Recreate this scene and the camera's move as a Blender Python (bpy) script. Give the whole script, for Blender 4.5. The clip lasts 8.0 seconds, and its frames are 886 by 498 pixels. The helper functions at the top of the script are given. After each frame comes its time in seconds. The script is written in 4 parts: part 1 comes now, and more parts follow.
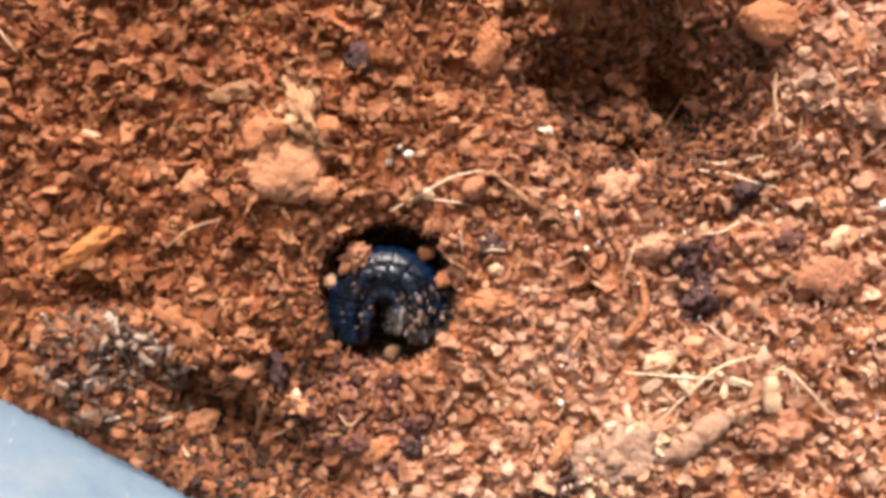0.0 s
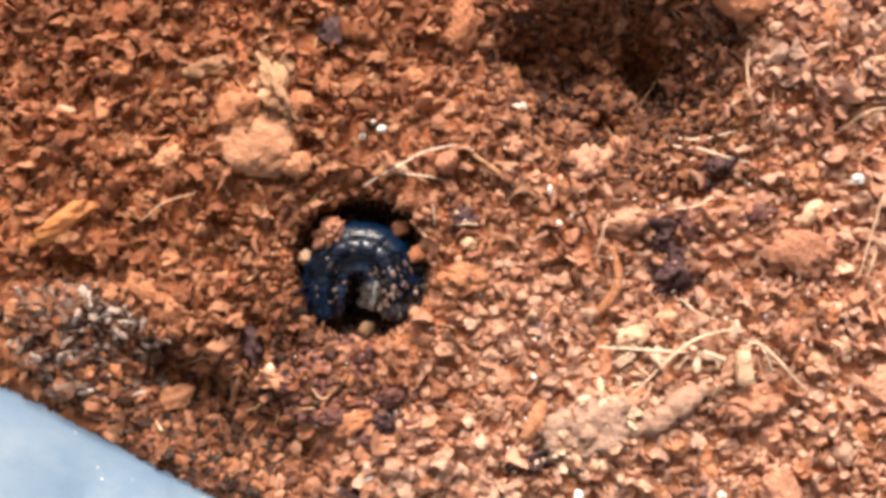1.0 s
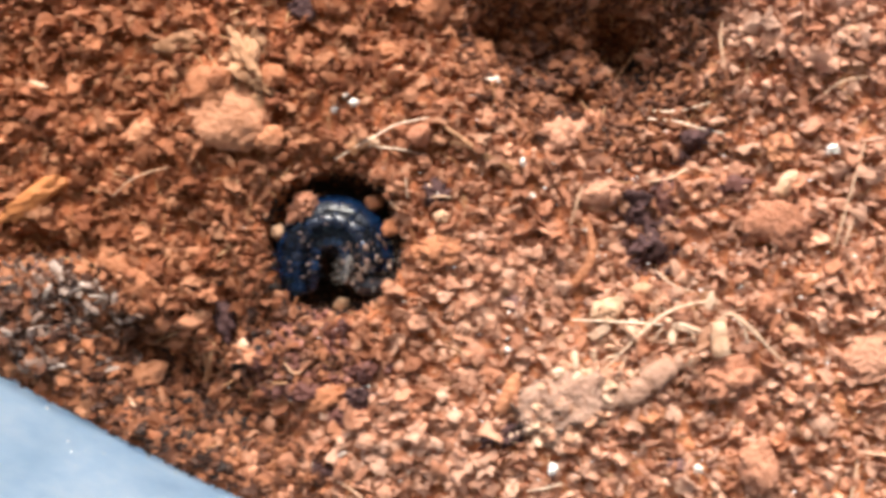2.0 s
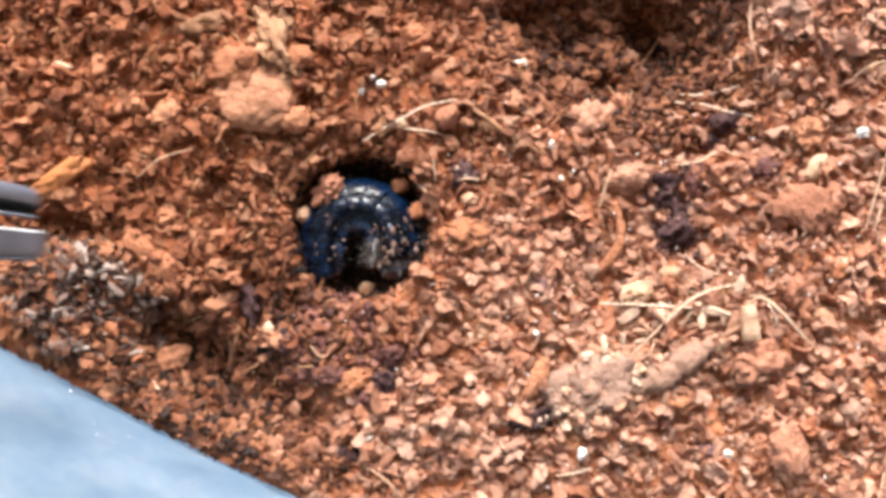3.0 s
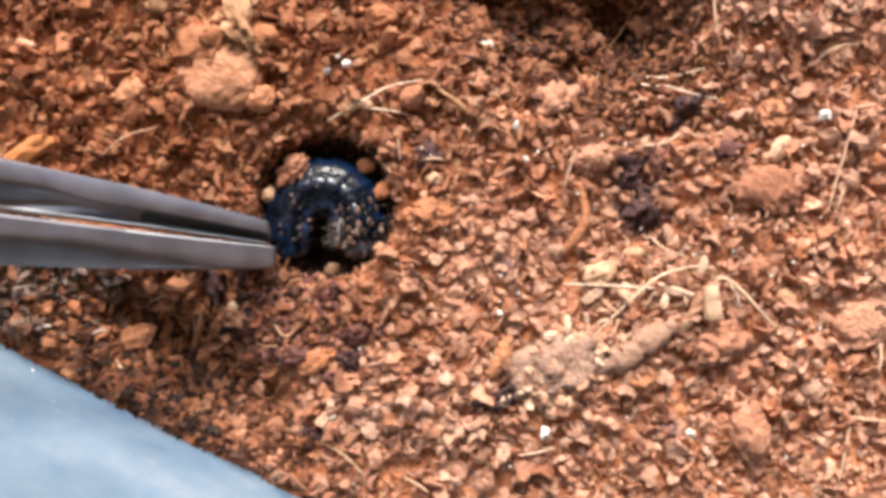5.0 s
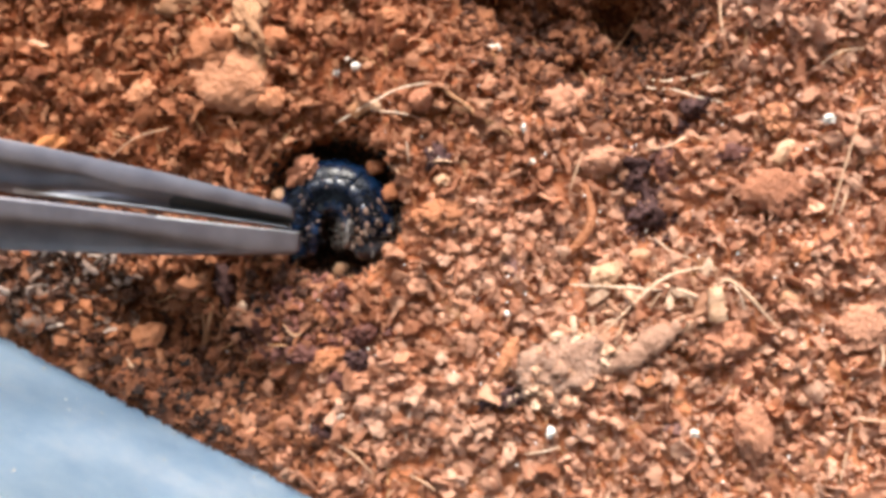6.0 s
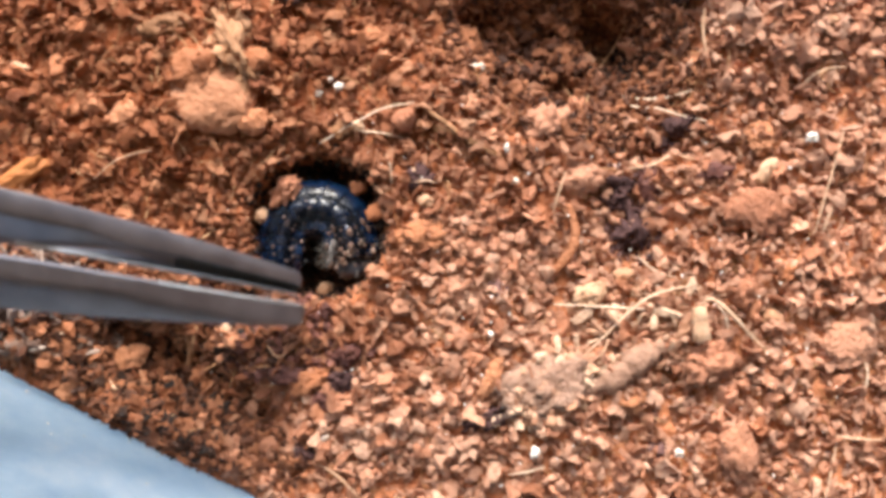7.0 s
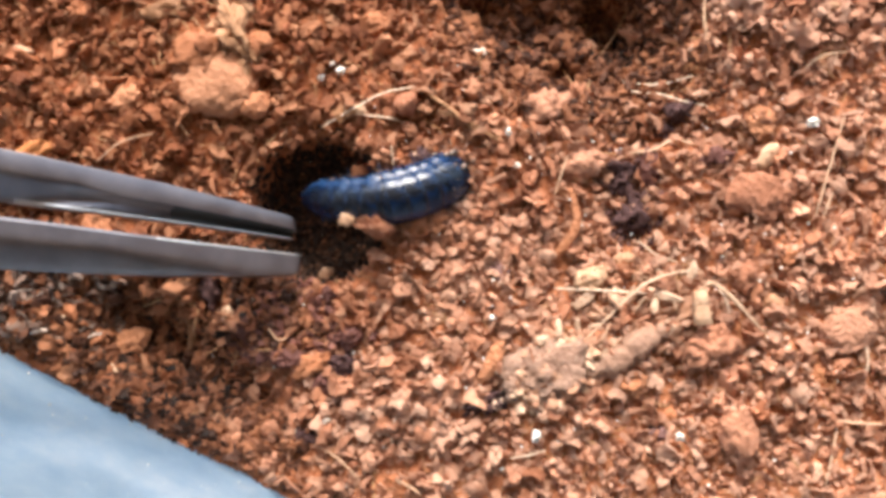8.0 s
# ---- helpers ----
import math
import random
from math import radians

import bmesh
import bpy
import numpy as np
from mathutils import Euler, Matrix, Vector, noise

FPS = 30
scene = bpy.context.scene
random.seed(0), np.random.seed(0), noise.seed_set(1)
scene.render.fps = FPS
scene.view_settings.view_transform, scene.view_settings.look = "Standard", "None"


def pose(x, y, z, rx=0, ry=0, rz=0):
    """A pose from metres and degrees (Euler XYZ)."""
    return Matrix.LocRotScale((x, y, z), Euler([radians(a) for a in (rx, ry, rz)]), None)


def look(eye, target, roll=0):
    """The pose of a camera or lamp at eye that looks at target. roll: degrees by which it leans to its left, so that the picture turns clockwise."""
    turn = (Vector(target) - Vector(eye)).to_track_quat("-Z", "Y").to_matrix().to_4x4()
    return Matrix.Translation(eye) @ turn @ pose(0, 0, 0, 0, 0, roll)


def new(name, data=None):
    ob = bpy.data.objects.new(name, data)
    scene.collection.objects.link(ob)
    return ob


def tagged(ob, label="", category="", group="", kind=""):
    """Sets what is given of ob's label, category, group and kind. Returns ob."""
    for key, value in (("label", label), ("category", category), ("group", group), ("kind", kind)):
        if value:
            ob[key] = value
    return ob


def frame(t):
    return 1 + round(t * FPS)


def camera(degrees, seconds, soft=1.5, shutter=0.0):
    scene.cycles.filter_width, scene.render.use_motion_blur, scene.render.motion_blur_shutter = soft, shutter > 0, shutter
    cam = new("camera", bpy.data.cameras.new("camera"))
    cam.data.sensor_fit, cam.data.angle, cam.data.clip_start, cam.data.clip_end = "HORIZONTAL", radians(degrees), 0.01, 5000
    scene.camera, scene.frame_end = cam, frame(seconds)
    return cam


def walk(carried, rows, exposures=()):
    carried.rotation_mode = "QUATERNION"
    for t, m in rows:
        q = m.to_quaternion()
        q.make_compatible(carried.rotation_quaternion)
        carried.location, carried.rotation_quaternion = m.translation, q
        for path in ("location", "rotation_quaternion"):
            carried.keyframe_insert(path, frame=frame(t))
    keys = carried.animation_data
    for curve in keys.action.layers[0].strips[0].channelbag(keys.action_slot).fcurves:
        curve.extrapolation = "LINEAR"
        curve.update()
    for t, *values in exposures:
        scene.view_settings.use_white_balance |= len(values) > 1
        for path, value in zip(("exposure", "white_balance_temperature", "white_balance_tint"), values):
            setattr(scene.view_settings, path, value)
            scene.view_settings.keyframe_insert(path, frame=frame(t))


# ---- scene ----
# Coconut-fibre soil in a plastic tub, seen from straight above: a curled beetle larva is nudged with steel tweezers.
cam = camera(55, 8.0, soft=3.9, shutter=0.35)
PATH = [
    (0, pose(-0.01217, 0.01058, 0.14613, 1.433, -0.788, 0.255)),
    (0.2, pose(-0.01263, 0.00547, 0.14605, 2.070, -0.786, 0.289)),
    (0.5, pose(-0.01147, 0.00421, 0.14617, 2.130, -0.673, 0.300)),
    (0.7, pose(-0.00948, 0.00536, 0.14636, 2.040, -0.603, 0.287)),
    (1, pose(-0.00712, 0.00448, 0.14639, 2.118, -0.607, 0.232)),
    (1.2, pose(-0.00590, 0.00537, 0.14675, 2.087, -0.510, 0.165)),
    (1.5, pose(-0.00072, 0.00333, 0.14617, 2.312, -0.397, 0.067)),
    (1.8, pose(0.00325, -0.00111, 0.14580, 2.494, -0.376, -0.100)),
    (2, pose(-0.00176, -0.00134, 0.14548, 2.638, -0.290, -0.121)),
    (2.2, pose(-0.00700, -0.00298, 0.14477, 2.985, -0.258, -0.141)),
    (3.3, pose(-0.00704, -0.00711, 0.14409, 3.107, -0.607, 0.060)),
    (3.5, pose(-0.00494, -0.00874, 0.14426, 3.239, -0.517, 0.061)),
    (3.7, pose(-0.00427, -0.00786, 0.14434, 3.015, -0.670, 0.078)),
    (4, pose(-0.00372, -0.00793, 0.14415, 3.041, -0.716, 0.014)),
    (4.2, pose(-0.00342, -0.00776, 0.14401, 3.067, -0.858, -0.048)),
    (4.5, pose(-0.00251, -0.00754, 0.14385, 3.000, -1.000, 0.000)),
    (5.8, pose(-0.00364, -0.01040, 0.14530, 3.023, -1.293, 0.440)),
    (6, pose(-0.00425, -0.00782, 0.14569, 2.777, -1.305, 0.412)),
    (6.2, pose(-0.00381, -0.00506, 0.14611, 2.586, -1.376, 0.444)),
    (6.5, pose(-0.00215, -0.00493, 0.14588, 2.770, -1.451, 0.299)),
    (6.7, pose(-0.00253, -0.00429, 0.14579, 2.684, -1.461, 0.256)),
    (7, pose(-0.00189, -0.00464, 0.14572, 2.886, -1.450, 0.157)),
    (7.5, pose(-0.00185, -0.00592, 0.14573, 2.928, -1.435, 0.139)),
    (7.8, pose(-0.00207, -0.00702, 0.14579, 3.044, -1.567, 0.142)),
    (8, pose(-0.00223, -0.00803, 0.14580, 3.135, -1.493, 0.257)),
]
walk(cam, PATH, exposures=[(0.0, 1.27, 7100, 11), (1.0, 1.30, 6850, 10), (2.0, 1.31, 6600, 9), (3.4, 1.39, 6200, 9), (4.2, 1.24, 6600, 9), (8.0, 1.24, 6600, 9)])

# ---------------------------------------------------------------- light
world = bpy.data.worlds.new("daylight")
scene.world = world
world.use_nodes = True
SUN_FROM = Vector((-0.06, 1.66, 1.02)).normalized()
sky = world.node_tree.nodes.new("ShaderNodeTexSky")
sky.sky_type, sky.sun_disc = "NISHITA", False
sky.sun_elevation = math.asin(SUN_FROM.z)
sky.sun_rotation = math.atan2(SUN_FROM.x, SUN_FROM.y)
sky.air_density, sky.dust_density = 1.0, 1.5
world.node_tree.links.new(sky.outputs[0], world.node_tree.nodes["Background"].inputs[0])
world.node_tree.nodes["Background"].inputs[1].default_value = 0.265
sun = new("sun", bpy.data.lights.new("sun", "SUN"))
sun.data.energy, sun.data.angle, sun.data.color = 2.3, radians(24), (1.0, 0.96, 0.90)
sun.matrix_world = look(SUN_FROM, (0, 0, 0))

MM = 0.001


# ---------------------------------------------------------------- materials
def material(name, rough=0.6, metal=0.0, spec=0.5):
    m = bpy.data.materials.new(name)
    m.use_nodes = True
    b = m.node_tree.nodes["Principled BSDF"]
    b.inputs["Roughness"].default_value, b.inputs["Metallic"].default_value = rough, metal
    b.inputs["Specular IOR Level"].default_value = spec
    return m, m.node_tree.nodes, m.node_tree.links, b


def ramp(nodes, stops):
    r = nodes.new("ShaderNodeValToRGB")
    e = r.color_ramp.elements
    while len(e) < len(stops):
        e.new(0.5)
    for k, (at, c) in zip(e, stops):
        k.position, k.color = at, (*c, 1)
    return r


def coir(name, stops, rough=0.68, grain=900.0, bump=0.9, island=True, spread=0.35, spec=0.32, lit_end=None, thin=0.0):
    """Crumbly plant matter: a colour for each piece, mottled at two scales, with a rough relief."""
    m, nodes, links, b = material(name, rough, spec=spec)
    at = nodes.new("ShaderNodeNewGeometry")
    place = nodes.new("ShaderNodeTexCoord")
    who = nodes.new("ShaderNodeObjectInfo")
    fine = nodes.new("ShaderNodeTexNoise")
    fine.inputs["Scale"].default_value, fine.inputs["Detail"].default_value = grain, 5
    wide = nodes.new("ShaderNodeTexNoise")
    wide.inputs["Scale"].default_value, wide.inputs["Detail"].default_value = 45, 3
    for n in (fine, wide):
        links.new(place.outputs["Object"], n.inputs["Vector"])
    mix = nodes.new("ShaderNodeMath")
    mix.operation = "MULTIPLY_ADD"
    links.new(fine.outputs[0], mix.inputs[0])
    mix.inputs[1].default_value = spread
    links.new(at.outputs["Random Per Island"] if island else who.outputs["Random"], mix.inputs[2])
    more = nodes.new("ShaderNodeMath")
    more.operation = "MULTIPLY_ADD"
    links.new(wide.outputs[0], more.inputs[0])
    more.inputs[1].default_value = 0.7
    links.new(mix.outputs[0], more.inputs[2])
    less = nodes.new("ShaderNodeMath")
    less.operation = "SUBTRACT"
    links.new(more.outputs[0], less.inputs[0])
    less.inputs[1].default_value = 0.35 + spread / 2
    r = ramp(nodes, stops)
    links.new(less.outputs[0], r.inputs[0])
    colour = r.outputs[0]
    if lit_end:
        # light falloff in the colour: darker towards the back corner, paler towards the front
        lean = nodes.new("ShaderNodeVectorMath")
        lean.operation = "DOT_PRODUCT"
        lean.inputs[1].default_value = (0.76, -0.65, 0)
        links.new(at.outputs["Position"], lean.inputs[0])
        uneven = nodes.new("ShaderNodeMath")
        uneven.operation = "MULTIPLY_ADD"
        links.new(wide.outputs[0], uneven.inputs[0])
        uneven.inputs[1].default_value = 0.05
        links.new(lean.outputs["Value"], uneven.inputs[2])
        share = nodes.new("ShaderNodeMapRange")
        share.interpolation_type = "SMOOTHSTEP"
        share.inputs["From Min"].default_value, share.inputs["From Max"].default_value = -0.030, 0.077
        links.new(uneven.outputs[0], share.inputs[0])
        pale = ramp(nodes, lit_end)
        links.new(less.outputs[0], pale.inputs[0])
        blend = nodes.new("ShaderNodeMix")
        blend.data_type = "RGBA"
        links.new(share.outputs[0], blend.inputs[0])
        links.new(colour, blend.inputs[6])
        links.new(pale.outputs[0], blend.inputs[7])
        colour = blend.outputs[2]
    links.new(colour, b.inputs["Base Color"])
    bp = nodes.new("ShaderNodeBump")
    bp.inputs["Strength"].default_value, bp.inputs["Distance"].default_value = bump, 0.0009
    links.new(fine.outputs[0], bp.inputs["Height"])
    links.new(bp.outputs[0], b.inputs["Normal"])
    if thin:
        # thin husk lets some of the light through
        through_it = nodes.new("ShaderNodeBsdfTranslucent")
        links.new(colour, through_it.inputs[0])
        both = nodes.new("ShaderNodeMixShader")
        both.inputs[0].default_value = thin
        links.new(b.outputs[0], both.inputs[1])
        links.new(through_it.outputs[0], both.inputs[2])
        links.new(both.outputs[0], nodes["Material Output"].inputs["Surface"])
    return m


# two soil palettes, blended across the tub to paint the falloff of light
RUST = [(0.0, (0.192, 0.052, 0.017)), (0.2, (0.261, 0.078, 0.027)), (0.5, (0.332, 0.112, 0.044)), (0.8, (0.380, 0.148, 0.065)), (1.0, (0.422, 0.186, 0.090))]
BRIGHT_RUST = [(0.0, (0.364, 0.141, 0.071)), (0.2, (0.483, 0.215, 0.124)), (0.5, (0.547, 0.275, 0.173)), (0.8, (0.576, 0.311, 0.203)), (1.0, (0.596, 0.349, 0.238))]
M_CRUMB = coir("coir_crumb", RUST, lit_end=BRIGHT_RUST)
M_FLAKE = coir("coir_flake", RUST, lit_end=BRIGHT_RUST, thin=0.30)
M_PALE_COIR = coir("pale_coir", BRIGHT_RUST, thin=0.15)
M_LUMP = coir("coir_lump", [(0.0, (0.22, 0.062, 0.021)), (0.5, (0.36, 0.125, 0.050)), (1.0, (0.42, 0.165, 0.074))], island=False, grain=1100, bump=1.0, spread=0.5, lit_end=[(0.0, (0.36, 0.135, 0.064)), (0.5, (0.54, 0.25, 0.148)), (1.0, (0.63, 0.345, 0.225))])
M_DUST = coir("coir_dust", [(0.0, (0.172, 0.039, 0.011)), (0.45, (0.310, 0.083, 0.025)), (1.0, (0.437, 0.138, 0.049))], island=False, lit_end=[(0.0, (0.299, 0.086, 0.032)), (0.45, (0.483, 0.170, 0.071)), (1.0, (0.598, 0.247, 0.121))])
M_CLOD = coir("coir_clod", [(0.0, (0.372, 0.126, 0.049)), (0.5, (0.446, 0.167, 0.073)), (1.0, (0.502, 0.211, 0.103))], island=False, grain=1400, bump=1.0, spread=0.6)
M_RED = coir("red_clod", [(0.0, (0.316, 0.113, 0.054)), (0.5, (0.465, 0.197, 0.110)), (1.0, (0.539, 0.265, 0.163))], island=False, grain=1300, bump=1.0, spread=0.6)
M_CLUMP = coir("pale_clump", [(0.0, (0.34, 0.122, 0.050)), (0.5, (0.42, 0.168, 0.078)), (1.0, (0.49, 0.22, 0.115))], island=False, grain=1100, bump=0.7, spread=0.7)
M_TAN = coir("tan_chip", [(0.0, (0.46, 0.22, 0.115)), (0.5, (0.57, 0.325, 0.19)), (1.0, (0.65, 0.44, 0.295))], island=False, grain=700, bump=0.7, spread=0.8)
M_ORANGE = coir("orange_chip", [(0.0, (0.38, 0.125, 0.034)), (1.0, (0.50, 0.195, 0.062))], island=False, grain=600, bump=0.5, spread=0.5)
M_PALE = coir("pale_grain", [(0.0, (0.62, 0.50, 0.40)), (1.0, (0.85, 0.80, 0.72))], island=False, rough=0.4, grain=900, bump=0.4)
M_FIBRE = coir("fibre", [(0.0, (0.493, 0.274, 0.157)), (0.5, (0.616, 0.403, 0.263)), (1.0, (0.762, 0.582, 0.426))], island=False, grain=500, bump=0.2, spread=0.3)
M_HUSK = coir("husk_shred", [(0.0, (0.30, 0.135, 0.074)), (0.5, (0.48, 0.25, 0.15)), (1.0, (0.60, 0.40, 0.27))], grain=700, bump=0.6)
M_TORN = coir("torn_husk", [(0.0, (0.24, 0.098, 0.040)), (0.5, (0.33, 0.148, 0.066)), (1.0, (0.44, 0.225, 0.115))], island=False, grain=650, bump=1.0, spread=0.8)
M_TUFT = coir("pale_tuft", [(0.0, (0.34, 0.185, 0.122)), (0.5, (0.47, 0.295, 0.21)), (1.0, (0.62, 0.44, 0.34))], island=False, grain=1500, bump=1.0, spread=1.1)
M_STRAW = coir("brown_straw", [(0.0, (0.26, 0.115, 0.05)), (1.0, (0.46, 0.24, 0.12))], island=False, grain=800, bump=0.8)
M_FUZZ = coir("coir_fuzz", [(0.0, (0.24, 0.085, 0.03)), (0.55, (0.42, 0.17, 0.07)), (1.0, (0.60, 0.36, 0.18))], grain=500, bump=0.2)
M_DARK = coir("dark_bit", [(0.0, (0.05, 0.026, 0.025)), (0.45, (0.13, 0.066, 0.060)), (1.0, (0.34, 0.18, 0.15))], rough=0.8, grain=900, bump=0.8, spec=0.12, spread=0.9)
M_GREY = coir("mouldy_debris", [(0.0, (0.05, 0.024, 0.015)), (0.4, (0.14, 0.075, 0.050)), (0.75, (0.215, 0.130, 0.093)), (1.0, (0.40, 0.30, 0.24))], grain=900, bump=0.8)
# brown rot, also laid in pit and hollows where it carries their shade
M_ROT_SHADE = coir("rotten_shade_crumb", [(0.0, (0.048, 0.016, 0.007)), (0.5, (0.150, 0.050, 0.020)), (1.0, (0.324, 0.122, 0.053))], grain=900, bump=0.8)
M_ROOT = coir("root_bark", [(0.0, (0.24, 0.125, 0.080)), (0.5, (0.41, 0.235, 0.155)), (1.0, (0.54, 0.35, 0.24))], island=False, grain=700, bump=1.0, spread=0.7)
# near-black crumbs whose colour also supplies shade in the hole and hollows
M_DAMP_SHADE = coir("damp_shade_crumb", [(0.0, (0.010, 0.005, 0.003)), (0.6, (0.032, 0.014, 0.008)), (1.0, (0.11, 0.045, 0.021))], grain=900, bump=0.8, spec=0.3)
M_SOILED = coir("stuck_dirt", [(0.0, (0.02, 0.012, 0.010)), (0.6, (0.07, 0.042, 0.036)), (1.0, (0.36, 0.24, 0.19))], grain=900, bump=0.6)
M_PLUM = coir("plum_bit", [(0.0, (0.08, 0.027, 0.02)), (0.5, (0.20, 0.075, 0.055)), (1.0, (0.34, 0.14, 0.10))], grain=900, bump=0.8)


def shell(name, low, high, rough=0.22, spec=0.34):
    m, nodes, links, b = material(name, rough, spec=spec)
    place = nodes.new("ShaderNodeTexCoord")
    n = nodes.new("ShaderNodeTexNoise")
    n.inputs["Scale"].default_value, n.inputs["Detail"].default_value = 700, 5
    links.new(place.outputs["Object"], n.inputs["Vector"])
    blotch = nodes.new("ShaderNodeTexNoise")
    blotch.inputs["Scale"].default_value, blotch.inputs["Detail"].default_value = 330, 4
    links.new(place.outputs["Object"], blotch.inputs["Vector"])
    r = ramp(nodes, [(0.40, low), (0.56, tuple(0.4 * a + 0.6 * b for a, b in zip(low, high))), (0.66, high)])
    links.new(blotch.outputs[0], r.inputs[0])
    links.new(r.outputs[0], b.inputs["Base Color"])
    rr = nodes.new("ShaderNodeMapRange")
    rr.inputs["To Min"].default_value, rr.inputs["To Max"].default_value = rough - 0.05, rough + 0.14
    links.new(n.outputs[0], rr.inputs[0])
    links.new(rr.outputs[0], b.inputs["Roughness"])
    wrinkle = nodes.new("ShaderNodeTexNoise")
    wrinkle.inputs["Scale"].default_value, wrinkle.inputs["Detail"].default_value = 420, 3
    along = nodes.new("ShaderNodeMapping")
    along.inputs["Scale"].default_value = (0.35, 1.0, 1.0)
    links.new(place.outputs["Object"], along.inputs["Vector"])
    links.new(along.outputs[0], wrinkle.inputs["Vector"])
    wide = nodes.new("ShaderNodeBump")
    wide.inputs["Strength"].default_value, wide.inputs["Distance"].default_value = 0.55, 0.0009
    links.new(wrinkle.outputs[0], wide.inputs["Height"])
    bp = nodes.new("ShaderNodeBump")
    bp.inputs["Strength"].default_value, bp.inputs["Distance"].default_value = 0.15, 0.0003
    links.new(n.outputs[0], bp.inputs["Height"])
    links.new(wide.outputs[0], bp.inputs["Normal"])
    links.new(bp.outputs[0], b.inputs["Normal"])
    return m


M_SHELL = shell("blue_black_shell", (0.002, 0.004, 0.009), (0.009, 0.034, 0.100), 0.20, 0.5)
M_FLANK = shell("blue_flank", (0.003, 0.006, 0.015), (0.011, 0.036, 0.096), 0.22, 0.55)
M_HEAD = shell("crusted_head", (0.006, 0.009, 0.018), (0.10, 0.10, 0.11), 0.36)
M_LIMB = shell("horn_limb", (0.06, 0.05, 0.045), (0.26, 0.22, 0.19), 0.4)


def steel(name, low, high, rough):
    m, nodes, links, b = material(name, rough, 1.0)
    place = nodes.new("ShaderNodeTexCoord")
    stretch = nodes.new("ShaderNodeMapping")
    stretch.inputs["Scale"].default_value = (90, 1800, 1800)
    n = nodes.new("ShaderNodeTexNoise")
    n.inputs["Scale"].default_value, n.inputs["Detail"].default_value = 1, 4
    smear = nodes.new("ShaderNodeTexNoise")
    smear.inputs["Scale"].default_value, smear.inputs["Detail"].default_value = 220, 5
    links.new(place.outputs["Object"], stretch.inputs["Vector"])
    links.new(stretch.outputs[0], n.inputs["Vector"])
    links.new(place.outputs["Object"], smear.inputs["Vector"])
    r = ramp(nodes, [(0.35, low), (0.7, high)])
    links.new(smear.outputs[0], r.inputs[0])
    links.new(r.outputs[0], b.inputs["Base Color"])
    rr = nodes.new("ShaderNodeMapRange")
    rr.inputs["To Min"].default_value, rr.inputs["To Max"].default_value = rough, rough + 0.16
    links.new(smear.outputs[0], rr.inputs[0])
    links.new(rr.outputs[0], b.inputs["Roughness"])
    bp = nodes.new("ShaderNodeBump")
    bp.inputs["Strength"].default_value, bp.inputs["Distance"].default_value = 0.03, 0.0002
    links.new(n.outputs[0], bp.inputs["Height"])
    links.new(bp.outputs[0], b.inputs["Normal"])
    return m


M_STEEL = steel("worn_steel", (0.195, 0.165, 0.16), (0.265, 0.228, 0.22), 0.30)
# paler steel that paints the glint along the inner edges
M_LIP = steel("glint_steel_edge", (0.40, 0.37, 0.34), (0.55, 0.52, 0.49), 0.36)
# dark coat that puts the shade of the jaw's hollow into the colour
M_JAW_SHADE = coir("jaw_shade_steel", [(0.0, (0.035, 0.037, 0.036)), (1.0, (0.10, 0.10, 0.097))], island=False, rough=0.45, grain=600, bump=0.15)


def plastic():
    m, nodes, links, b = material("milky_blue_plastic", 0.32)
    place = nodes.new("ShaderNodeTexCoord")
    n = nodes.new("ShaderNodeTexNoise")
    n.inputs["Scale"].default_value, n.inputs["Detail"].default_value, n.inputs["Roughness"].default_value = 90, 6, 0.65
    fine = nodes.new("ShaderNodeTexNoise")
    fine.inputs["Scale"].default_value, fine.inputs["Detail"].default_value = 500, 3
    for k in (n, fine):
        links.new(place.outputs["Object"], k.inputs["Vector"])
    r = ramp(nodes, [(0.34, (0.54, 0.65, 0.75)), (0.5, (0.63, 0.72, 0.80)), (0.66, (0.74, 0.79, 0.84))])
    links.new(n.outputs[0], r.inputs[0])
    links.new(r.outputs[0], b.inputs["Base Color"])
    rr = nodes.new("ShaderNodeMapRange")
    rr.inputs["To Min"].default_value, rr.inputs["To Max"].default_value = 0.2, 0.55
    links.new(n.outputs[0], rr.inputs[0])
    links.new(rr.outputs[0], b.inputs["Roughness"])
    bp = nodes.new("ShaderNodeBump")
    bp.inputs["Strength"].default_value, bp.inputs["Distance"].default_value = 0.25, 0.0005
    links.new(fine.outputs[0], bp.inputs["Height"])
    links.new(bp.outputs[0], b.inputs["Normal"])
    glow = nodes.new("ShaderNodeBsdfTranslucent")
    glow.inputs[0].default_value = (0.86, 0.94, 1.0, 1)
    links.new(r.outputs[0], glow.inputs[0])
    both = nodes.new("ShaderNodeMixShader")
    both.inputs[0].default_value = 0.85
    links.new(b.outputs[0], both.inputs[1])
    links.new(glow.outputs[0], both.inputs[2])
    links.new(both.outputs[0], nodes["Material Output"].inputs["Surface"])
    return m


M_TUB = plastic()
M_PLASTER = coir("plaster", [(0.0, (0.50, 0.45, 0.40)), (1.0, (0.62, 0.57, 0.52))], island=False, grain=30, bump=0.1)
M_BROWN = coir("brown_plaster", [(0.0, (0.16, 0.115, 0.09)), (1.0, (0.22, 0.165, 0.135))], island=False, grain=30, bump=0.1)
M_TABLE = coir("table_wood", [(0.0, (0.16, 0.09, 0.05)), (1.0, (0.30, 0.18, 0.10))], island=False, grain=60, bump=0.1)

# ---------------------------------------------------------------- helpers for shapes
rng = np.random.default_rng(7)


